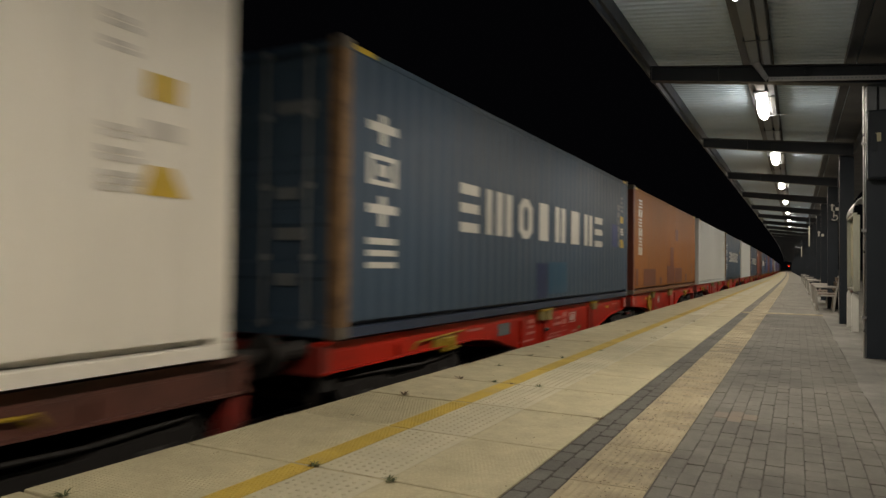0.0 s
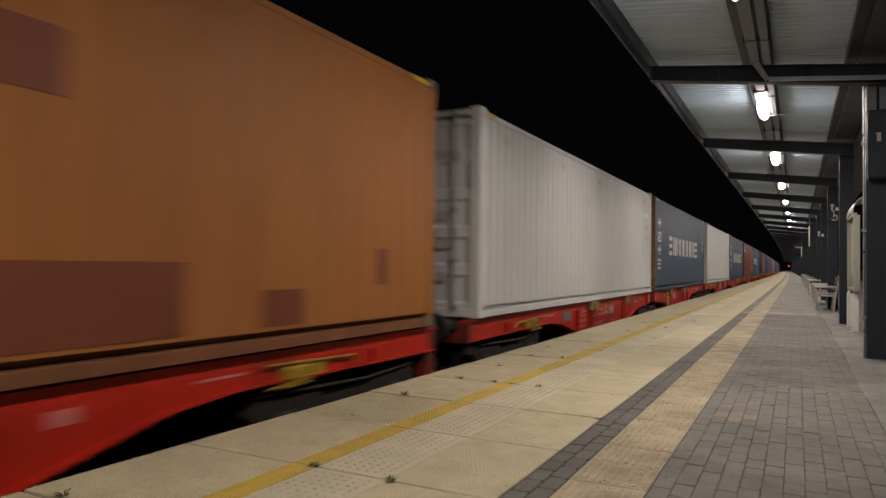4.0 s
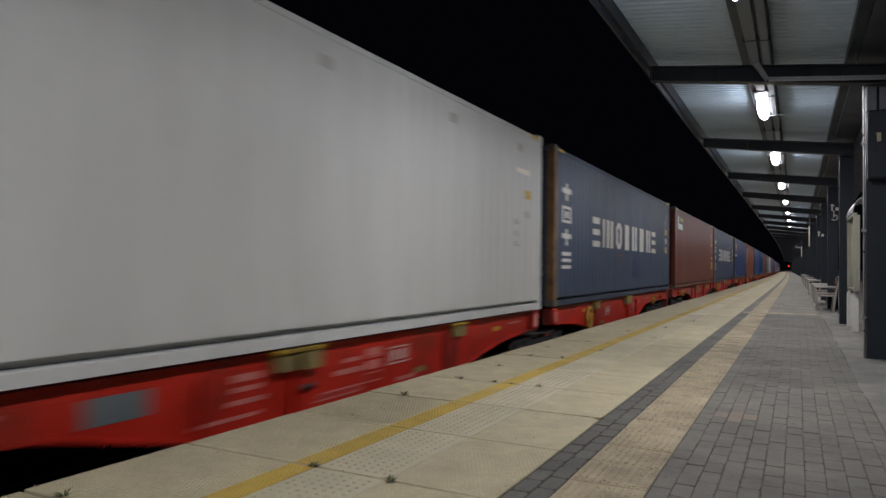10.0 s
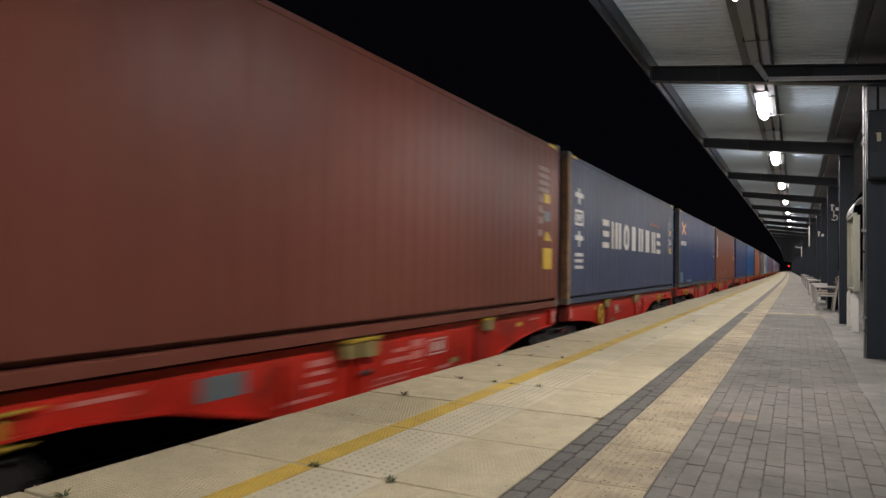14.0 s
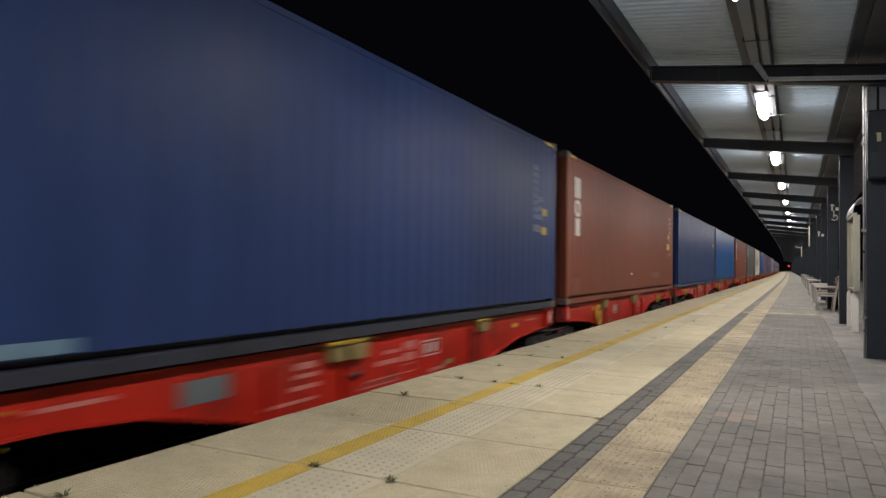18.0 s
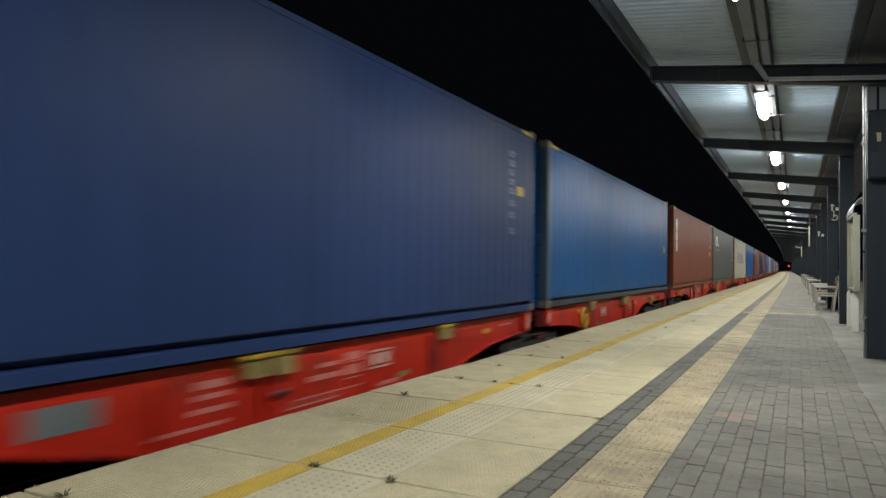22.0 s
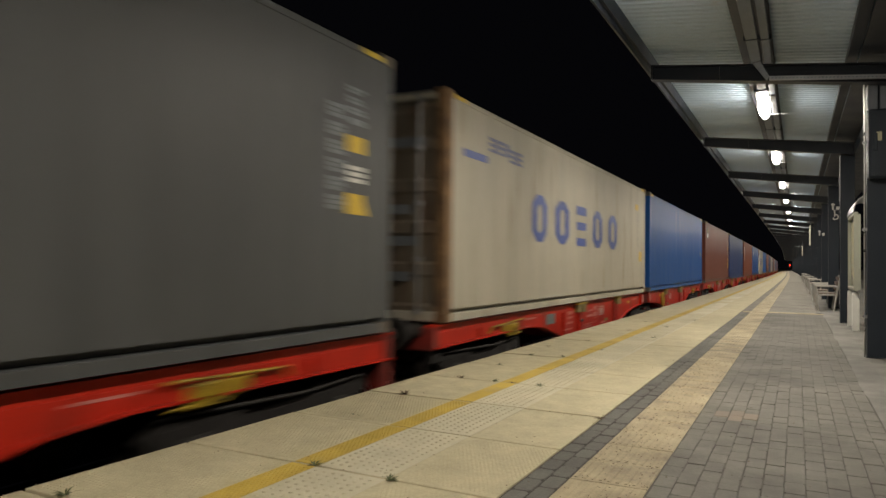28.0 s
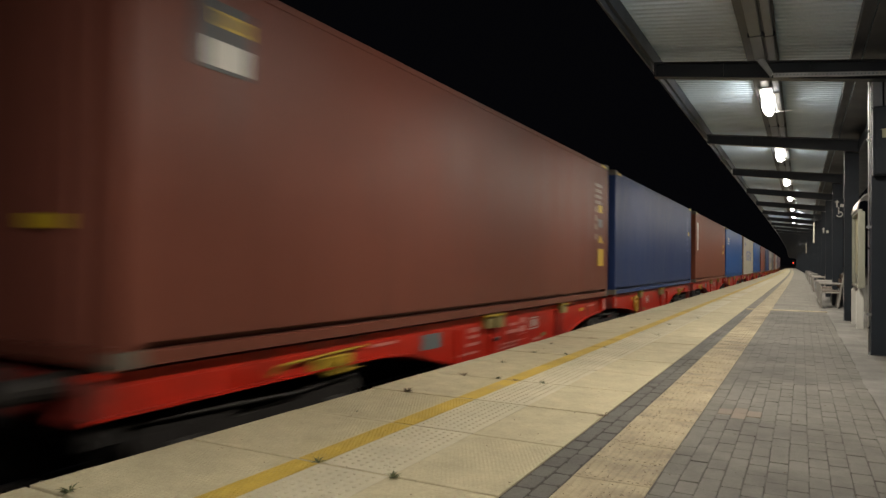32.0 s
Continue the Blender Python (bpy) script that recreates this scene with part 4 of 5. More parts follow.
def dress_wordmark(c, style):
    for i, (y, w) in enumerate(WORD_A):
        slotted(c, y, 1.15, w, 0.63, BLOCKS[("rows", "bar", "pair", "ring", "solid", "pair", "solid", "pair", "rows")[i]], MARK_WHITE, "white block of the painted wordmark")
    for z, k in zip(COLUMN_A, ("plus", "frame", "plus", "rows")):
        slotted(c, 0.45, z, 0.55, 0.31, BLOCKS[k], MARK_WHITE, "white block of the upright painted mark")
    data_plates(c, True, style == 4)
    if style == 1:
        mark(c, "patch", 5.47, 5.99, 0.18, 0.77, PATCH_NAVY, "dark blue repair patch")
        mark(c, "patch", 6.05, 7.1, 0.24, 0.80, PATCH_TEAL, "teal repair patch")
        mark(c, "patch", 10.56, 11.09, 1.20, 1.72, PATCH_BLUE, "dark blue repair patch")
    if style == 6:
        mark(c, "patch", 6.6, 7.6, 0.45, 0.95, PATCH_DIM, "dark blue repair patch")
        mark(c, "scrape", 4.75, 5.35, 0.985, 1.02, PATCH_PLUM, "thin rust-coloured scrape")
        mark(c, "scrape", 5.05, 5.50, 0.90, 0.925, PATCH_PLUM, "thin rust-coloured scrape")
    if style == 9:
        paint_mat = SLATE_BLUE
    if style == 8:
        mark(c, "patch", 7.9, 9.6, 1.95, 2.02, PATCH_PLUM, "rust-coloured scrape")


def dress_orange(c, _):
    for i in range(6):
        slotted(c, 0.67, 2.35 - i * 0.258, 0.47, 0.215, BLOCKS["pair" if i % 2 else "rows"], MARK_WHITE, "white block of the upright painted mark")
    for y0, y1, z0, z1 in ((1.39, 3.23, 0.19, 0.68), (5.25, 6.78, 0.18, 0.78), (5.89, 6.60, 0.78, 1.42), (6.91, 8.5, 0.20, 0.72), (6.95, 7.6, 1.68, 2.08), (0.31, 0.67, 0.23, 0.68), (10.96, 11.16, 0.51, 0.88), (9.3, 9.8, 0.2, 0.5), (3.9, 4.3, 0.2, 0.42)):
        mark(c, "patch", y0, y1, z0, z1, PATCH_PLUM, "plum-coloured repair patch")


def dress_white(c, style):
    if style == 0:
        for z, h in ((2.2, 0.10), (2.05, 0.08), (1.5, 0.10), (1.35, 0.10), (1.16, 0.14)):
            mark(c, "marking", 11.10, 11.36, z, z + h, FADED_BRIGHT, "rows of small pale lettering as bars")
        mark(c, "sticker", 11.42, 11.69, 1.80, 1.98, MARK_YELLOW, "yellow warning sticker")
        mark(c, "sticker", 11.42, 11.69, 1.54, 1.66, FADED_BRIGHT, "grey data plate")
        part("sticker", prism(bmesh.new(), [(11.38, 1.16), (11.74, 1.16), (11.62, 1.36), (11.46, 1.36)], "x", CW - 0.005, CW - 0.002), MARK_YELLOW, c, "yellow warning sticker")
        return
    for z in (1.36, 1.18, 1.02):
        mark(c, "marking", 11.00, 11.16, z, z + 0.09, FADED_WHITE, "rows of small grey lettering as bars")
    mark(c, "sticker", 11.42, 11.66, 1.78, 1.92, MARK_YELLOW, "yellow warning sticker")
    mark(c, "sticker", 11.42, 11.60, 1.48, 1.58, FADED_WHITE, "grey data plate")
    mark(c, "sticker", 11.05, 11.62, 2.16, 2.24, BRIGHT_WHITE, "white data plate")
    for y in (0.85, 3.6, 6.2, 8.8, 11.1):
        mark(c, "vent", y, y + 0.16, 2.50, 2.62, FADED_WHITE, "small grey vent cover")


def dress_brown(c, style):
    wide = style == 7
    y, w = (0.57, 1.23) if wide else (0.56, 0.56)
    mark(c, "sign_plate", y, y + w, 2.10, 2.62, MARK_BLACK, "black, yellow and white framed plate")
    if wide:
        mark(c, "sign_band", y + 0.02, y + 0.22, 2.14, 2.60, MARK_WHITE, "white field of the plate", 0.002)
    mark(c, "sign_band", y + w * 0.35, y + w * 0.97, 2.43, 2.55, MARK_YELLOW, "yellow band of the plate", 0.002)
    mark(c, "sign_band", y + w * 0.22, y + w * 0.93, 2.13, 2.33, MARK_WHITE, "white field of the plate", 0.002)
    for i in range(5):
        mark(c, "marking", y + w * (0.40 + i * 0.11), y + w * (0.45 + i * 0.11), 2.45, 2.53, MARK_BLACK, "dark bars on the yellow band", 0.004)
    mark(c, "sticker", 11.37, 11.82, 0.67, 1.03, MARK_YELLOW, "large yellow warning sticker")
    mark(c, "sticker", 11.40, 11.70, 1.80, 1.96, MARK_YELLOW, "yellow warning sticker")
    mark(c, "sticker", 11.41, 11.70, 1.49, 1.66, MARK_GREY, "grey data plate")
    part("sticker", prism(bmesh.new(), [(11.41, 1.16), (11.80, 1.16), (11.60, 1.31), (11.50, 1.31)], "x", CW - 0.005, CW - 0.002), MARK_YELLOW, c, "yellow warning sticker")
    for z in (2.34, 2.22, 2.10, 1.98):
        mark(c, "marking", 11.14, 11.68, z, z + 0.07, PATCH_PALE, "rows of faded lettering as bars")
    for z in (1.80, 1.62, 1.44, 1.22):
        mark(c, "marking", 11.14, 11.36, z, z + 0.12, PATCH_PALE, "rows of faded lettering as bars")


def dress_russet(c, style):
    for z, h in ((2.06, 0.40), (1.69, 0.33), (1.32, 0.34)):
        slotted(c, 0.52, z, 0.36, h, BLOCKS["pair" if h > 0.39 else "ring" if z > 1.5 else "solid"], MARK_WHITE, "white block of the upright painted mark")
    d = 0.13 if style == 10 else 0.0
    mark(c, "sticker", 11.00 + d, 11.28 + d, 1.67, 1.80, MARK_YELLOW, "yellow warning sticker")
    mark(c, "sticker", 10.80 + d, 11.28 + d, 1.30, 1.50, MARK_YELLOW, "yellow warning sticker")
    for z in (2.3, 2.15, 2.0, 1.85):
        mark(c, "marking", 11.36, 11.66, z, z + 0.08, PATCH_PALE, "rows of faded lettering as bars")
    for z in (1.55, 1.35, 1.1) if style == 10 else ():
        mark(c, "marking", 11.36, 11.56, z, z + 0.1, PATCH_PALE, "rows of faded lettering as bars")
    if style == 10:
        mark(c, "patch", 8.39, 9.66, 0.42, 0.58, PATCH_PLUM, "plum-coloured repair patch")
        mark(c, "patch", 0.33, 0.90, 0.20, 0.49, PATCH_PLUM, "plum-coloured repair patch")
        mark(c, "marking", 5.53, 5.75, 0.53, 0.57, MARK_WHITE, "small white label")


def dress_navy(c, style):
    if style == 9:
        for i in range(8):
            mark(c, "marking", 11.10, 11.28, 1.50 + 0.115 * i, 1.58 + 0.115 * i, FADED_PALE, "rows of small faded lettering as bars")
        for i in range(3):
            mark(c, "marking", 11.32, 11.50, 1.50 + 0.15 * i, 1.58 + 0.15 * i, FADED_PALE, "rows of small faded lettering as bars")
        mark(c, "marking", 11.08, 11.46, 1.29, 1.41, MARK_GREY, "rows of small faded lettering as bars")
        mark(c, "sticker", 11.52, 11.70, 1.57, 1.69, MARK_YELLOW, "yellow warning sticker")
        mark(c, "sticker", 11.49, 11.69, 1.25, 1.38, MARK_YELLOW, "yellow warning sticker")
    elif style > 8:
        for z in (2.36, 2.22, 2.08, 1.94, 1.80, 1.62, 1.44, 1.20):
            mark(c, "marking", 11.14, 11.34, z, z + 0.10, FADED_BLUE, "rows of small faded lettering as bars")
        mark(c, "sticker", 11.44, 11.68, 1.80, 1.94, MARK_YELLOW, "yellow warning sticker")
    else:
        data_plates(c)
    if style == 9:
        bm = bmesh.new()
        for s in (1, -1):
            prism(bm, [(0.64, 2.20 - s * 0.19), (0.76, 2.20 - s * 0.26), (1.22, 2.20 - s * 0.01), (1.74, 2.20 + s * 0.19), (1.70, 2.20 + s * 0.23), (1.12, 2.20 + s * 0.07)], "x", CW - 0.004 + 0.0005 * s, CW - 0.001 + 0.0005 * s)
        part("logo_block", bm, MARK_ORANGE, c, "orange crossed-bar logo")
        for i in range(5):
            slotted(c, 0.44 + i * 0.28, 1.57, 0.22, 0.16, BLOCKS["pair" if i % 2 else "solid"], MARK_WHITE, "white block of the painted wordmark")
        mark(c, "patch", 0.33, 0.94, 0.18, 0.56, PATCH_PALE_BLUE, "pale blue repair patch")
        mark(c, "patch", 2.05, 3.18, 0.175, 0.26, PATCH_PALE_BLUE, "pale blue repair patch")


def dress_blue(c, style):
    for z in (2.30, 2.16, 2.02, 1.88, 1.70, 1.52, 1.34):
        mark(c, "marking", 11.14, 11.34, z, z + 0.09, FADED_PALE, "rows of small faded lettering as bars")
    mark(c, "sticker", 11.44, 11.66, 1.20, 1.38, MARK_YELLOW, "yellow warning sticker")
    if style == 20:
        slotted(c, 1.0, 1.95, 0.9, 0.36, BLOCKS["rows"], MARK_WHITE, "white block of the painted logo")


def dress_grey(c, style):
    data_plates(c)
    slotted(c, 1.0, 1.90, 1.15, 0.52, BLOCKS["ring"], MARK_WHITE, "white ring of the painted logo")
    mark(c, "marking", 2.46, 2.76, 1.92, 2.02, MARK_WHITE, "small white square of the logo")
    for i in range(5):
        mark(c, "marking", 1.1 + i * 0.4, 1.4 + i * 0.4, 1.68, 1.77, MARK_GREY, "pale lettering as bars")


def dress_cream(c, style):
    for y, w, k in ((3.03, 0.72, "ring"), (4.22, 0.80, "ring"), (5.52, 0.66, "rows"), (6.70, 0.76, "ring"), (8.02, 0.80, "ring")):
        slotted(c, y, 1.11, w, 0.78, BLOCKS[k], MARK_BLUE, "blue block of the painted wordmark")
    for i in range(7):
        slotted(c, 1.29 + i * 0.185, 2.24 + (0.06 if i < 4 else 0.0), 0.15, 0.20, BLOCKS["pair" if i % 2 else "rows"], FADED_BLUE, "faded blue lettering block")
    mark(c, "marking", 0.47, 1.22, 2.12, 2.22, MARK_BLUE, "faded blue underline")
    for z in (2.06, 1.92, 1.78, 1.60, 1.42, 1.24):
        mark(c, "marking", 11.14, 11.36, z, z + 0.09, FADED_CREAM, "rows of small faded lettering as bars")
    mark(c, "sticker", 10.90, 11.20, 2.22, 2.37, MARK_YELLOW, "yellow warning sticker")
    mark(c, "sticker", 11.38, 11.66, 0.86, 1.12, MARK_YELLOW, "yellow warning sticker")


KINDS = {
    "bright": (BRIGHT_WHITE, BRIGHT_WHITE, "bright white shipping container with grey and yellow stickers", dress_white, False),
    "white": (WHITE, WHITE, "white corrugated shipping container riding on a wagon", dress_white, False),
    "word": (STEELBLUE, RUSTED, "steel-blue shipping container with white painted marks and rusty posts", dress_wordmark, True),
    "word2": (MIDBLUE, RUSTED, "dusty blue shipping container with white painted marks and rusty posts", dress_wordmark, True),
    "orange": (ORANGE, BROWN, "ochre-orange shipping container with plum repair patches", dress_orange, True),
    "brown": (BROWN, BROWN, "red-brown shipping container with a framed sign plate", dress_brown, False),
    "russet": (RUSSET, RUSSET, "russet shipping container with upright white marks", dress_russet, False),
    "navy": (NAVY, GREY, "navy blue shipping container with small pale data plates", dress_navy, True),
    "blue": (BLUE, STEELBLUE, "bright blue shipping container with few markings", dress_blue, True),
    "royal": (ROYAL, ROYAL, "royal blue shipping container with few markings", dress_blue, False),
    "grey": (GREY, GREY, "plain grey shipping container with pale data plates", dress_grey, False),
    "cream": (CREAM, RUSTED, "stained cream shipping container with blue painted marks", dress_cream, True),
}


def container(kind, style):
    paint_mat, post_mat, label, dress, doors = KINDS[kind]
    if kind == "navy" and style != 9:
        post_mat = NAVY
    if style == 8:
        paint_mat = DUSK_BLUE
    doors = style in (1, 2, 3, 4, 6, 9, 12, 15, 16, 20, 21, 25)
    c = thing("shipping_container", pose(0, 0, 0), label, "shipping container", "containers on the train")
    turn = END_TURN
    for m in (None, turn):
        piece("side_wall", shared("side_wall_deep", lambda: side_wall(0.045)) if style == 3 else shared("side_wall", side_wall), paint_mat, c, m)
        piece("bottom_rail", shared("bottom_rail", bottom_rail), GRIMY_RAIL if kind == "blue" or style == 9 else ORANGE_RAIL if kind == "orange" else WORD_RAIL if kind in ("word", "word2") else paint_mat, c, m)
        piece("top_rail", shared("top_rail", top_rail), paint_mat, c, m)
    for m in (Matrix.Identity(4), turn):
        for f in (Matrix.Identity(4), MIRROR_X):
            piece("corner_post", shared("corner_post" if f == Matrix.Identity(4) else "corner_post_left", post if f == Matrix.Identity(4) else lambda: mirrored(post())), post_mat if m == Matrix.Identity(4) else paint_mat, c, m)
            for up in (Matrix.Identity(4), RISE):
                piece("corner_casting", shared("corner_casting" if f == Matrix.Identity(4) else "corner_casting_left", casting if f == Matrix.Identity(4) else lambda: mirrored(casting())),
                      post_mat if kind in ("white", "bright", "cream") else CAST_TINT, c, m @ up)
        piece("end_header", shared("end_header", HEADER_ME), paint_mat, c, m)
        piece("end_sill", shared("end_sill", SILL_ME), paint_mat, c, m)
    piece("roof", shared("container_roof", ROOF_ME), paint_mat, c)
    piece("floor", shared("container_floor", FLOOR_ME), CAST_TINT, c)
    ends = (Matrix.Identity(4), turn) if not doors else (turn,)
    for m in ends:
        piece("end_wall", shared("plain_end", plain_end), paint_mat, c, m)
    if doors:
        for s in (1, -1):
            leaf = piece("door", shared("door_leaf" if s > 0 else "door_leaf_left", door_leaf if s > 0 else lambda: mirrored(door_leaf())), CREAM_END if kind == "cream" else paint_mat, c)
            for x in (0.28, 0.82):
                piece("lock_rod", shared("lock_rod%d%d" % (s, x * 100), lambda: lock_rod(s * x)), ZINC, leaf, None, "galvanised locking rod")
            for z, w in ((2.2, 0.5), (1.35, 0.3), (0.95, 0.4), (0.5, 0.3)):
                piece("marking", shared("door_marking%d%d" % (s, z * 100), lambda: boxed(min(s * 0.4, s * (0.4 + w)), max(s * 0.4, s * (0.4 + w)), 0.0185, 0.0215, z, z + 0.12)), FADED_WHITE if kind == "white" else MARK_GREY, leaf, None, "pale lettering as bars")
    elif kind in ("brown", "russet"):
        low = 0 if style == 17 else 2 if kind == "russet" else 1
        piece("sticker", shared("end_sticker%d" % low, lambda: boxed(0.50, 0.86, 0.008, 0.0115, 0.42, 0.74) if low == 1 else boxed(0.10, 0.52, 0.008, 0.0115, 0.42, 0.63) if low else boxed(0.17, 0.66, 0.008, 0.0115, 0.92, 1.02)), MARK_YELLOW, c, None, "yellow warning sticker")
        if style == 7:
            for i in range(7):
                piece("marking", shared("end_marking%d" % i, lambda: boxed(0.60, 0.78, 0.008, 0.0115, 1.15 + 0.19 * i, 1.27 + 0.19 * i)), PATCH_PALE, c, None, "faded lettering as bars")
    for y in (0.19, CL - 0.54):
        piece("height_mark", shared("height_mark%d" % y, lambda: boxed(CW - 0.064, CW + 0.001, y, y + 0.35, 2.800, 2.853)), MARK_YELLOW, c, None, "yellow height warning stripe")
    dress(c, style)
    return c


def mirrored(bm):
    for v in bm.verts:
        v.co.x = -v.co.x
    bmesh.ops.reverse_faces(bm, faces=bm.faces)
    return bm


# ---- wagons ----
# heights above the platform; the wagon's space starts at the near container's end
def sill_bottom(y):
    """Lower edge of the fish-bellied side sill of the leading half."""
    keys = ((-0.3, 0.10), (3.1, 0.125), (3.8, 0.07), (4.2, -0.03), (4.86, -0.18), (5.3, -0.31), (5.7, -0.36), (8.9, -0.36), (9.4, -0.22), (9.75, -0.13), (10.57, 0.0), (11.6, 0.07), (12.6, 0.09))
    return float(np.interp(y, [k[0] for k in keys], [k[1] for k in keys]))


SILL_TOP = 0.372


def side_sill():
    bm = bmesh.new()
    ys = [-0.12 + i * (12.06 + 0.12) / 60 for i in range(61)]
    step = SILL_TOP - 0.105
    box(bm, 1.098, 1.110, ys[0], ys[-1], step, SILL_TOP - 0.02)
    box(bm, 1.03, 1.105, ys[0], ys[-1], step - 0.012, step)
    for x0, x1 in ((1.105, 1.117), ):
        prism(bm, [(y, step + 0.004) for y in ys] + [(y, sill_bottom(y)) for y in reversed(ys)], "x", x0, x1)
    prism(bm, [(ys[0], SILL_TOP), (ys[-1], SILL_TOP), (ys[-1], SILL_TOP - 0.030), (ys[0], SILL_TOP - 0.030)], "x", 1.0, 1.148)
    for a, b in zip(ys, ys[1:]):
        prism(bm, [(a, sill_bottom(a)), (b, sill_bottom(b)), (b, sill_bottom(b) - 0.018), (a, sill_bottom(a) - 0.018)], "x", 1.0, 1.17)
    return bm


def rib(y):
    return prism(bmesh.new(), [(1.117, SILL_TOP - 0.115), (1.162, SILL_TOP - 0.14), (1.162, sill_bottom(y) + 0.02), (1.117, sill_bottom(y))], "y", y - 0.012, y + 0.012)


def hand_wheel():
    bm = bmesh.new()
    n, r = 22, 0.205
    for i in range(n):
        a, b = (6.2832 * i / n, 6.2832 * (i + 1) / n)
        rod(bm, (0, r * math.cos(a), r * math.sin(a)), (0, r * math.cos(b), r * math.sin(b)), 0.030, 6)
    for i in range(4):
        a = 1.5708 * i + 0.4
        rod(bm, (-0.02, 0, 0), (0, r * math.cos(a), r * math.sin(a)), 0.022, 6)
    rod(bm, (-0.09, 0, 0), (0.02, 0, 0), 0.035, 10)
    return bm


def wheel_disc():
    bm = rodded((-0.065, 0, 0), (0.065, 0, 0), 0.44, 28)
    rod(bm, (-0.085, 0, 0), (-0.065, 0, 0), 0.465, 28)
    rod(bm, (0.065, 0, 0), (0.085, 0, 0), 0.14, 12)
    for i in range(4):
        a = 1.5708 * i
        box(bm, 0.062, 0.072, 0.24 * math.cos(a) - 0.03, 0.24 * math.cos(a) + 0.03, 0.24 * math.sin(a) - 0.03, 0.24 * math.sin(a) + 0.03)
    return bm


def bogie_frame():
    z = RAIL_TOP
    bm = prism(bmesh.new(), [(-1.35, z + 0.62), (-1.2, z + 0.80), (-0.5, z + 0.74), (-0.35, z + 0.62), (0.35, z + 0.62), (0.5, z + 0.74), (1.2, z + 0.80), (1.35, z + 0.62), (1.25, z + 0.52), (0.6, z + 0.50), (0.4, z + 0.36), (-0.4, z + 0.36), (-0.6, z + 0.50), (-1.25, z + 0.52)], "x", 0.93, 1.05)
    for y in (-0.9, 0.9):
        box(bm, 0.90, 1.10, y - 0.13, y + 0.13, z + 0.33, z + 0.58, 0.02)
        for d in (-0.22, 0.22):
            rod(bm, (1.0, y + d, z + 0.42), (1.0, y + d, z + 0.66), 0.07, 10)
    return bm


WHEEL_R = 0.46
AXLES = (0.65, 2.45, 11.65, 13.45, 22.65, 24.45)
HALF = 12.912


def wagon():
    w = thing("container_wagon", pose(0, 0, 0), "red articulated container wagon with fish-bellied sills", "railway wagon", "wagons of the train")
    for m in (Matrix.Identity(4), pose(0, 25.104, 0, 0, 0, 180)):
        near = m == Matrix.Identity(4)
        for side in (1, -1):
            key = "side_sill%d" % side
            sill = piece("side_sill", shared(key, side_sill if side > 0 else lambda: mirrored(side_sill())), WAGON_RED, w, m, "red fish-bellied side sill")
            for y in (1.2, 4.95, 6.0, 9.05):
                piece("rib", shared("rib%d%d" % (side, y * 10), (lambda: rib(y)) if side > 0 else (lambda: mirrored(rib(y)))), WAGON_RED, sill)
            stiffener = lambda: prism(bmesh.new(), [(8.84, SILL_TOP - 0.10), (9.22, SILL_TOP - 0.10), (9.22, sill_bottom(9.22)), (8.9, sill_bottom(8.9)), (8.84, sill_bottom(8.84))], "x", 1.117, 1.150)
            piece("stiffener", shared("stiffener%d" % side, stiffener if side > 0 else (lambda: mirrored(stiffener()))), WAGON_DULL, sill, None, "dull red stiffening post")
            for y, l in ((5.70, 0.64), (8.97, 0.38)):
                piece("container_bracket", shared("bracket%d%d" % (side, y * 10), (lambda: bracket(y, l)) if side > 0 else (lambda: mirrored(bracket(y, l)))), BRACKET, sill, None, "olive-yellow folding container bracket")
                piece("bracket_lip", shared("bracket_lip%d%d" % (side, y * 10), (lambda: bracket_lip(y, l)) if side > 0 else (lambda: mirrored(bracket_lip(y, l)))), GEAR_YELLOW, sill, None, "worn yellow bracket lip")
                if l > 0.5 and near:
                    foot = lambda: boxed(1.12, 1.165, y + l - 0.24, y + l - 0.06, SILL_TOP - 0.39, SILL_TOP - 0.33, 0.02)
                    piece("bracket_foot", shared("bracket_foot%d" % side, foot if side > 0 else (lambda: mirrored(foot()))), MARK_BLACK, sill, None, "black rubber stop below the bracket")
            if (side > 0) == near:
                marks(sill, side, near)
        piece("headstock", shared("headstock", lambda: boxed(-1.14, 1.14, -0.14, -0.02, 0.06, SILL_TOP - 0.03, 0.01)), WAGON_SHADED_GRIMY, w, m)
        for side in (1, -1):
            if near:
                piece("end_step", shared("end_step%d" % side, lambda: boxed(min(side * 1.02, side * 1.10), max(side * 1.02, side * 1.10), -0.10, 0.12, -0.10, 0.06, 0.01)), UNDERGEAR, w, m, "dark coupling-end step")
            else:
                piece("end_step", shared("end_step_deep%d" % side, lambda: boxed(min(side * 0.96, side * 1.15), max(side * 0.96, side * 1.15), -0.12, 0.05, -0.42, 0.10, 0.01)), WAGON_SHADED_GRIMY, w, m, "red coupling-end step plate")
            post_x = (side * 0.98, side * 1.14)
            if not near:
                piece("pivot_post", shared("pivot_post%d" % side, lambda: boxed(min(post_x), max(post_x), 12.05, 12.16, 0.06, 0.34, 0.01)), WAGON_SHADED_GRIMY, w, m)
                piece("tag_plate", shared("pivot_tag%d" % side, lambda: boxed(min(side * 1.191, side * 1.194), max(side * 1.191, side * 1.194), 11.94, 12.10, 0.12, 0.30)), MARK_PINK, w, m, "faded pale tag plate")
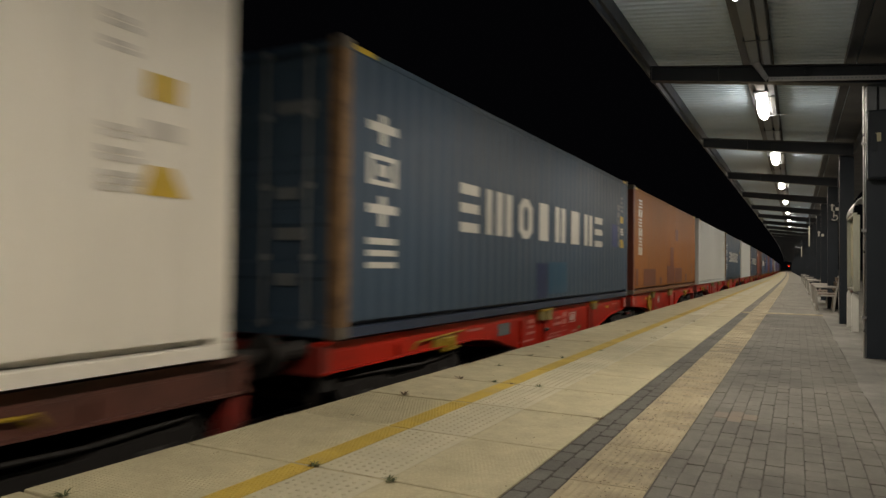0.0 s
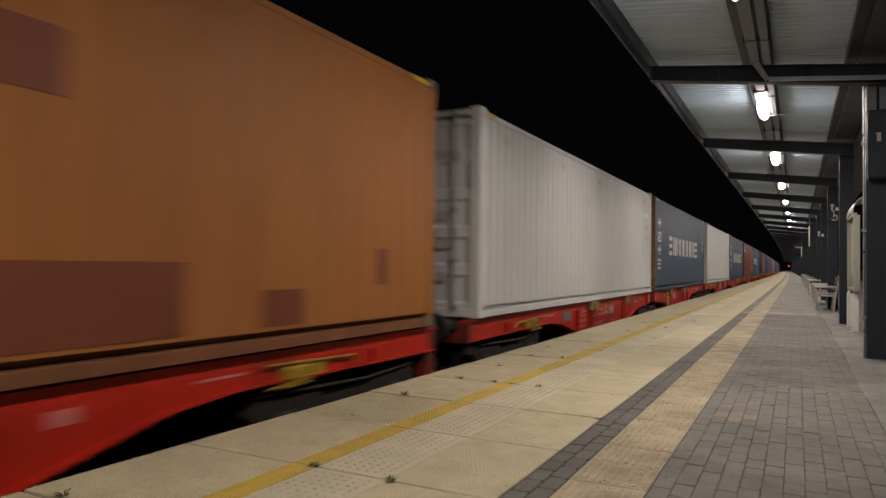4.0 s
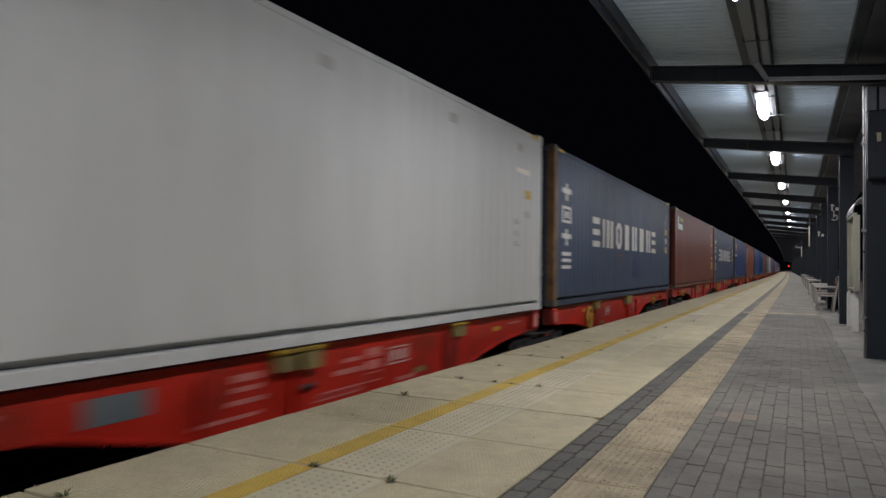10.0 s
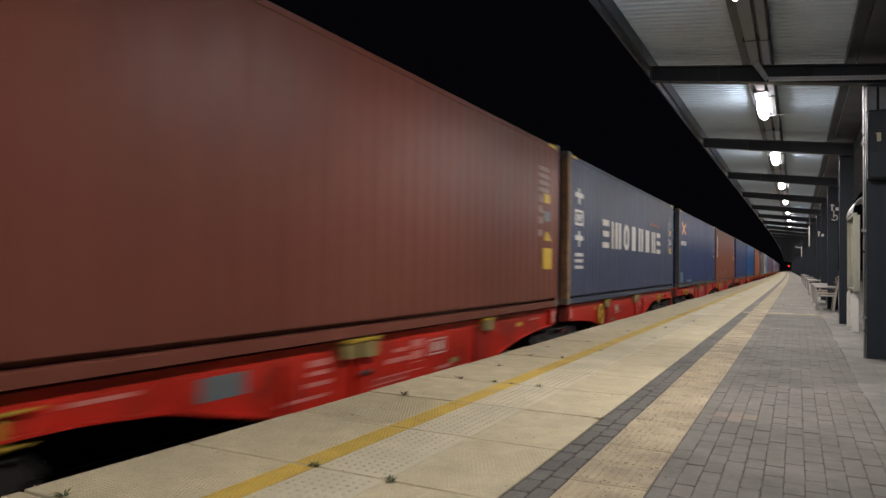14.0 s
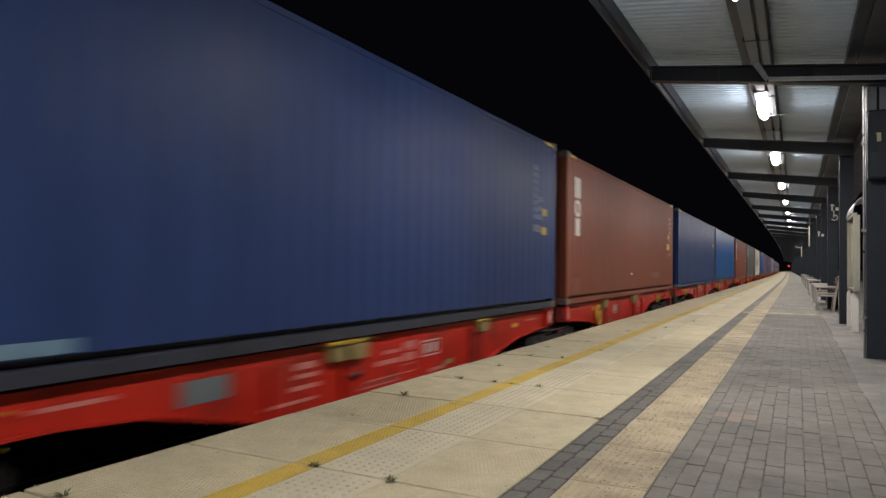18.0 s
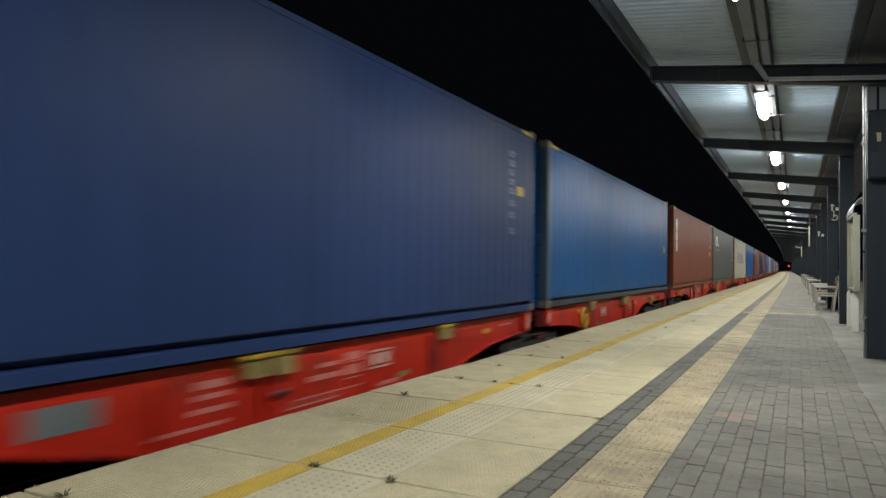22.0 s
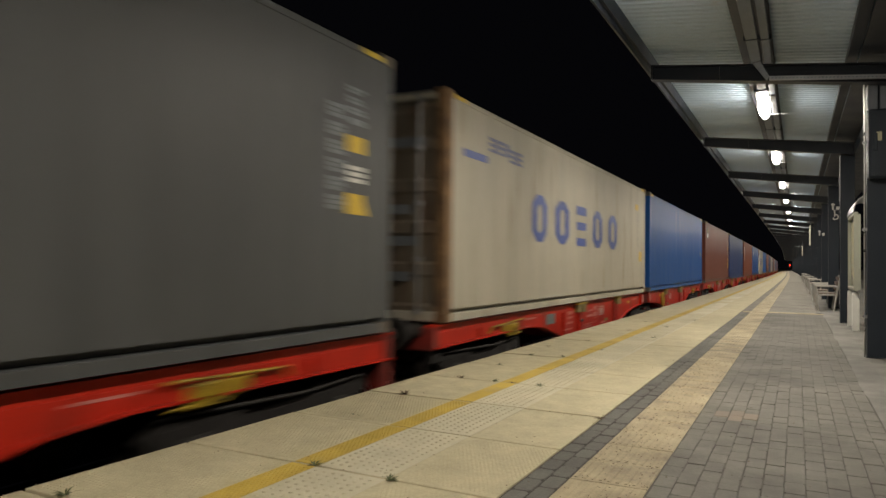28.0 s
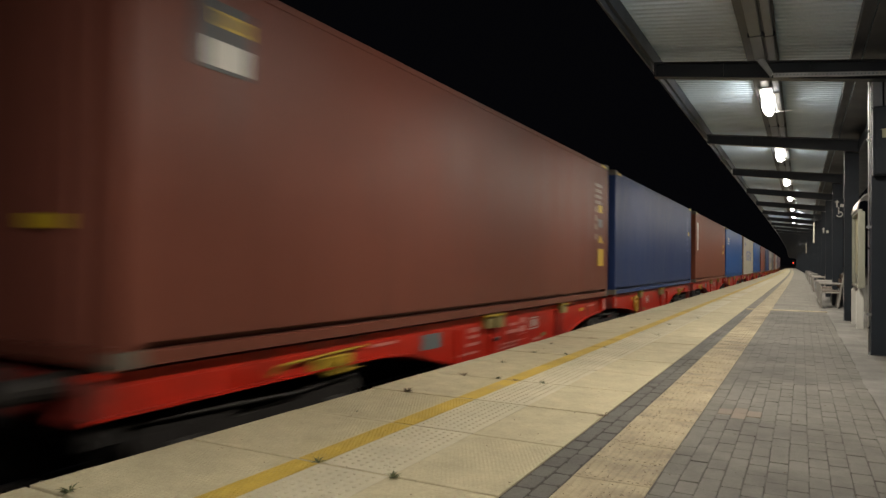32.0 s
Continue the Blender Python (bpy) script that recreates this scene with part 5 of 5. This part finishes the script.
                piece("brake_rod", shared("brake_rod%d" % side, lambda: boxed(min(side * 1.0, side * 1.06), max(side * 1.0, side * 1.06), 11.9, 12.25, -0.13, -0.06, 0.01)), WAGON_SHADED_GRIMY, w, m, "red brake rod")
            else:
                piece("tag_plate", shared("end_tag%d" % side, lambda: boxed(min(side * 1.191, side * 1.194), max(side * 1.191, side * 1.194), 11.92, 12.12, 0.12, 0.32)), MARK_PINK, w, m, "faded pale tag plate")
        for y in (5.2, 8.6):
            piece("cross_member", shared("cross_member%d" % y, lambda: boxed(-1.08, 1.08, y, y + 0.3, -0.25, 0.2)), WAGON_RED, w, m)
        piece("centre_beam", shared("centre_beam", lambda: boxed(-0.3, 0.3, 0.0, 12.4, 0.0, 0.25)), UNDERGEAR, w, m)
        for side in (1, -1):
            buf = piece("buffer", shared("buffer%d" % side, lambda: rod(rodded((side * 0.875, -0.14, 0.30), (side * 0.875, -0.46, 0.30), 0.10, 14, 0.075), (side * 0.875, -0.46, 0.30), (side * 0.875, -0.585, 0.30), 0.065, 14)), UNDERGEAR, w, m)
            piece("buffer_head", shared("buffer_head%d" % side, lambda: rodded((side * 0.875, -0.585, 0.30), (side * 0.875, -0.62, 0.30), 0.19, 20)), UNDERGEAR, buf)
        piece("coupling_hook", shared("coupling_hook", lambda: box(rodded((0, -0.1, 0.28), (0, -0.5, 0.24), 0.04, 8), -0.04, 0.04, -0.56, -0.46, 0.12, 0.30, 0.01)), UNDERGEAR, w, m)
        # hoses and yellow shut-off gear near the coupling end
        piece("brake_gear", shared("brake_gear", brake_gear), GEAR_YELLOW, w, m, "yellow brake change-over gear")
        piece("brake_gear", shared("brake_gear_left", lambda: mirrored(brake_gear())), GEAR_YELLOW, w, m, "yellow brake change-over gear")
        for x in (-1.19, 0.98):
            piece("end_plate", shared("end_plate%d" % (x * 10), lambda: boxed(x, x + 0.21, 11.90, 12.14, 0.08, SILL_TOP - 0.024, 0.01)), WAGON_RED, w, m)
    # the shade between the two units is put into this darker red
    piece("articulation", shared("articulation", lambda: box(boxed(-0.95, 0.95, 12.15, 12.95, 0.20, 0.34, 0.02), -0.25, 0.25, 12.0, 13.1, 0.0, 0.30, 0.02)), WAGON_SHADED_GRIMY, w)
    for s in (1, -1):
        y = HALF + 2.48 if s > 0 else 25.104 - HALF - 2.48
        piece("hand_wheel", shared("hand_wheel%d" % s, hand_wheel if s > 0 else lambda: mirrored(hand_wheel())), WAGON_YELLOW, w, pose(s * 1.17, y, 0.06), "yellow spoked hand-brake wheel")
    for i, y in enumerate((1.55, 12.55, 23.55)):
        bog = piece("bogie", shared("bogie_bolster", lambda: boxed(-0.92, 0.92, -0.28, 0.28, RAIL_TOP + 0.45, RAIL_TOP + 0.72, 0.02)), UNDERGEAR, w, pose(0, y, 0), "dark three-piece bogie")
        piece("side_frame", shared("bogie_frame", bogie_frame), UNDERGEAR, bog)
        piece("side_frame", shared("bogie_frame_left", lambda: mirrored(bogie_frame())), UNDERGEAR, bog)
        for side in (1, -1):
            piece("brake_pipe", shared("brake_pipe%d" % side, lambda: rod(rodded((side * 1.07, -1.25, 0.0), (side * 1.07, 0.35, -0.06), 0.018, 8), (side * 1.07, 0.35, -0.06), (side * 1.07, 1.2, -0.02), 0.018, 8)), UNDERGEAR, bog, None, "sooty brake pipe")
            for y2 in (-0.9, 0.9):
                piece("axle_cap", shared("axle_cap%d%d" % (side, y2 * 10), lambda: rodded((side * 1.10, y2, RAIL_TOP + 0.47), (side * 1.15, y2, RAIL_TOP + 0.47), 0.10, 14, 0.085)), WHEEL_STEEL, bog, None, "worn grey axle-box cap")
    return w


def bracket(y, l):
    """Hinged flap of a container bracket; the long one has two flaps."""
    bm = bmesh.new()
    m = y + l * (0.48 if l > 0.5 else 0.0)
    low = SILL_TOP - (0.185 if l > 0.5 else 0.16)
    if l > 0.5:
        prism(bm, [(y + 0.02, SILL_TOP - 0.03), (m - 0.03, SILL_TOP - 0.03), (m - 0.05, low), (y + 0.05, low + 0.01)], "x", 1.12, 1.195)
    prism(bm, [(m + 0.02, SILL_TOP - 0.03), (y + l - 0.01, SILL_TOP - 0.03), (y + l - 0.03, low - 0.01), (m + 0.06, low)], "x", 1.12, 1.205)
    return bm


def bracket_lip(y, l):
    return boxed(1.10, 1.222, y, y + l, SILL_TOP - 0.028, SILL_TOP + 0.012, 0.006)


def brake_gear():
    """A long change-over lever above a valve box and its linkage."""
    bm = bmesh.new()
    rod(bm, (1.16, 1.60, 0.225), (1.16, 2.80, 0.265), 0.013, 8)
    rod(bm, (1.16, 1.60, 0.225), (1.13, 1.52, 0.14), 0.016, 8)
    box(bm, 1.10, 1.16, 2.02, 2.20, 0.08, 0.22, 0.012)
    box(bm, 1.10, 1.17, 2.24, 2.60, 0.03, 0.225, 0.02)
    rod(bm, (1.17, 2.42, 0.13), (1.20, 2.42, 0.13), 0.05, 10)
    rod(bm, (1.14, 1.95, 0.10), (1.14, 2.75, 0.06), 0.014, 8)
    return bm


BADGE = material("worn_white_badge", (0.50, 0.36, 0.33), 0.55, 0, 0.3, 6, 50, 0.05)
PLATE_GREY = material("grey_tag_plate", (0.12, 0.145, 0.155), 0.5, 0, 0.2, 5, 50, 0.1)
MARK_PINK = material("faded_white_lettering", (0.52, 0.17, 0.15), 0.55, 0, 0.25, 6, 50, 0.05)


def hollow(x0, x1, y0, y1, z0, z1, w):
    """A flat rectangular frame, w wide."""
    bm = bmesh.new()
    rings = [[bm.verts.new((x, y, z)) for y, z in ((y0 + d, z0 + d), (y1 - d, z0 + d), (y1 - d, z1 - d), (y0 + d, z1 - d))] for x in (x0, x1) for d in (0, w)]
    for p, q in ((0, 1), (2, 3), (0, 2), (1, 3)):
        for i in range(4):
            k = (i + 1) % 4
            bm.faces.new((rings[p][i], rings[p][k], rings[q][k], rings[q][i]))
    return bm


def marks(sill, side, near):
    """Plates and plain bars in place of the wagon's lettering, on the platform side."""
    s = side
    x = 1.1175
    rows = [(4.05, 4.52, 0.07, 0.25, PLATE_GREY, "grey tag plate"), (5.30, 5.62, 0.17, 0.23, MARK_PINK, ""), (5.30, 5.62, 0.09, 0.13, MARK_PINK, ""), (5.25, 5.65, -0.01, 0.03, MARK_PINK, ""),
            (6.75, 7.05, 0.15, 0.19, MARK_PINK, ""), (6.6, 7.1, 0.04, 0.09, MARK_PINK, ""), (7.15, 7.40, 0.17, 0.24, MARK_PINK, ""), (7.15, 7.40, 0.03, 0.12, MARK_PINK, ""), (6.4, 7.1, -0.1, -0.085, MARK_PINK, ""),
            (6.3, 7.05, -0.16, -0.145, MARK_PINK, ""), (4.9, 5.6, -0.12, -0.09, MARK_PINK, ""), (10.42, 10.66, 0.16, 0.22, MARK_YELLOW, "yellow tag"), (7.75, 8.15, -0.165, -0.125, MARK_PINK, ""), (8.12, 8.38, -0.13, -0.07, BRACKET, "olive-grey scuffed patch"), (11.0, 11.5, 0.22, 0.25, MARK_PINK, ""), (3.0, 3.5, 0.22, 0.25, MARK_PINK, "")]
    if not near:
        rows = [(7.88, 8.18, 0.05, 0.16, MARK_PINK, ""), (5.02, 5.44, 0.14, 0.17, MARK_PINK, ""), (5.02, 5.44, 0.08, 0.11, MARK_PINK, ""), (5.02, 5.40, 0.02, 0.05, MARK_PINK, ""), (5.05, 5.60, -0.07, -0.055, MARK_PINK, ""),
                (4.45, 4.60, 0.12, 0.22, MARK_PINK, ""), (8.30, 8.62, -0.15, -0.10, BRACKET, "olive-grey scuffed patch"), (7.9, 8.3, -0.17, -0.155, MARK_PINK, ""), (9.9, 10.05, 0.18, 0.25, MARK_YELLOW, "yellow tag"), (3.0, 3.5, 0.22, 0.24, MARK_PINK, "")]
    for y0, y1, z0, z1, mat, lab in rows:
        part("lettering" if mat is MARK_PINK else "tag_plate", boxed(min(s * x, s * (x + 0.003)), max(s * x, s * (x + 0.003)), y0, y1, z0, z1), mat, sill, lab or "faded pale lettering as bars")
    # framed fields and a row of small ticks beside the lettering
    lo, hi = min(s * (x + 0.0032), s * (x + 0.005)), max(s * (x + 0.0032), s * (x + 0.005))
    if near:
        for y0, y1, z0, z1 in ((7.13, 7.43, -0.10, 0.0), (7.16, 7.42, 0.15, 0.25)):
            part("field_frame", hollow(lo, hi, y0, y1, z0, z1, 0.011), MARK_PINK, sill, "faded pale framed field")
        bm = bmesh.new()
        for i in range(14):
            box(bm, lo, hi, 6.32 + i * 0.055, 6.33 + i * 0.055, -0.145, -0.10)
        tagged(part("lettering", bm, MARK_PINK, sill, "faded pale row of ticks"), kind="stuff")
    # a framed badge
    d, e = (0.0, 0.0) if near else (0.21, -0.02)
    part("badge_frame", hollow(lo, hi, 7.56 + d, 8.00 + d, 0.03 + e, 0.22 + e, 0.018), BADGE, sill, "white frame of the painted badge")
    for y0 in (7.63, 7.81):
        part("badge_block", boxed(lo, hi, y0 + d, y0 + 0.12 + d, 0.07 + e, 0.18 + e), BADGE, sill, "white block of the painted badge")


TRAIN = ["bright", "word", "orange", "white", "word", "white", "word2", "brown", "word2", "navy", "russet", "navy", "blue", "russet", "grey", "cream", "royal", "brown", "navy",
         "russet", "royal", "cream", "royal", "brown", "navy", "cream", "grey", "russet", "cream", "navy", "brown", "blue", "brown"]
FIRST, PAIR, GAP2 = 5.21, 26.354, 12.88
NUDGE = {0: -0.10, 4: -0.04, 8: -0.10}


def slot(k):
    """Where the near end of container k stands along the track at the start."""
    return FIRST + PAIR * ((k - 1) // 2) + (GAP2 if k % 2 == 0 else 0.0) + NUDGE.get(k, 0.0)


CONTAINERS = [(k, container(kind, k)) for k, kind in enumerate(TRAIN)]
first_wagon = wagon()
WAGONS = [(-1, first_wagon)] + [(j, copy_thing(first_wagon, pose(0, 0, 0))) for j in range(16)]
for ob in first_wagon.children_recursive:
    if ob.name.split(".")[0] in ("side_sill", "rib", "headstock", "end_plate", "stiffener"):
        ob.material_slots[0].link = "OBJECT"
        ob.material_slots[0].material = WAGON_RUSTY
first_wagon["label"] = "rust-brown articulated container wagon with grimy sills"
wheel_me, axle_me = shared("wheel", wheel_disc), shared("axle", lambda: rodded((-1.02, 0, 0), (1.02, 0, 0), 0.075, 12))
WHEELSETS = []
for j, w in WAGONS:
    for y in AXLES:
        ax = piece("wheelset", axle_me, WHEEL_STEEL, w, pose(0, y, RAIL_TOP + WHEEL_R))
        piece("wheel", wheel_me, WHEEL_STEEL, ax, pose(0.78, 0, 0))
        piece("wheel", shared("wheel_left", lambda: mirrored(wheel_disc())), WHEEL_STEEL, ax, pose(-0.78, 0, 0))
        WHEELSETS.append((j, y, ax))

# ---- movement ----
# seconds and metres that the train has run
RUN = [(0, 0.0), (2, 11.57), (4, 23.2), (6, 35.03), (7, 40.9), (8, 46.88), (9, 53.02), (11, 65.52), (13, 78.24), (15, 91.2), (17, 104.53), (19, 117.96), (21, 131.72), (23, 145.72), (25.5, 163.75), (28, 182.32), (30, 197.55), (32, 213.2)]
BASE_Z = 0.392


def bend(y):
    """Sideways drift of the line: straight at first, then a wide curve to the left."""
    a = min(max(0.0, y - 25.0), 135.0)
    return -a * a / 22000.0 - max(0.0, y - 160.0) * 0.0123


def riding(y, length, z):
    """Place on the line of a body whose near end stands at y."""
    p, q = bend(y), bend(y + length)
    return pose(TRACK_X + p, y, z, 0, 0, math.degrees(math.atan2(p - q, length)))


STEPS = [i * 0.5 for i in range(65)]


def run(t):
    """Distance run at t, by a smooth cubic through the rows."""
    ts, ss = [r[0] for r in RUN], [r[1] for r in RUN]
    i = max(0, min(len(ts) - 2, int(np.searchsorted(ts, t, side="right")) - 1))

    def slope(n):
        a, b = max(0, n - 1), min(len(ts) - 1, n + 1)
        return (ss[b] - ss[a]) / (ts[b] - ts[a])
    h = ts[i + 1] - ts[i]
    u = (t - ts[i]) / h
    return ((2 * u ** 3 - 3 * u * u + 1) * ss[i] + (u ** 3 - 2 * u * u + u) * h * slope(i) + (-2 * u ** 3 + 3 * u * u) * ss[i + 1] + (u ** 3 - u * u) * h * slope(i + 1))


def follow_curve():
    """Lay the long fixed things and those beside them along the curve."""
    for ob in list(bpy.data.objects):
        top = ob
        while top.parent:
            top = top.parent
        kind = top.name.split(".")[0]
        if kind in ("platform", "canopy", "rail", "canopy_gutter", "cable_tray", "sleepers", "ballast_bed"):
            if ob.type != "MESH":
                continue
            ys = [v.co.y for v in ob.data.vertices]
            if max(ys) > 60:
                bm = bmesh.new()
                bm.from_mesh(ob.data)
                if max(e.calc_length() for e in bm.edges) > 20:
                    for y in range(25, 321, 15):
                        bmesh.ops.bisect_plane(bm, geom=bm.verts[:] + bm.edges[:] + bm.faces[:], plane_co=(0, y, 0), plane_no=(0, 1, 0))
                climbs = kind in ("canopy", "canopy_gutter", "cable_tray")
                for v in bm.verts:
                    v.co.x += bend(v.co.y)
                    v.co.z += rise(v.co.y) if climbs else 0.0
                bm.to_mesh(ob.data)
                bm.free()
            elif max(ys) < 20 and ob.matrix_basis.translation.y > 25:
                ob.matrix_basis.translation.x += bend(ob.matrix_basis.translation.y)
        elif ob.parent is None and kind in ("column", "canopy_lamp", "canopy_lamp_light", "bench", "hanging_sign"):
            ob.matrix_basis.translation.x += bend(ob.matrix_basis.translation.y)


follow_curve()


def motions():
    gone = [(t, run(t)) for t in STEPS]
    for k, c in CONTAINERS:
        walk(c, [(t, riding(slot(k) - s, CL, BASE_Z)) for t, s in gone])
    for j, w in WAGONS:
        walk(w, [(t, riding(FIRST + PAIR * j - s, 25.104, 0)) for t, s in gone])
    turns = [(i / 15, run(i / 15)) for i in range(481)]
    for j, y, ax in WHEELSETS:
        walk(ax, [(t, pose(0, y, RAIL_TOP + WHEEL_R, math.degrees(s / WHEEL_R) % 360)) for t, s in turns])


motions()
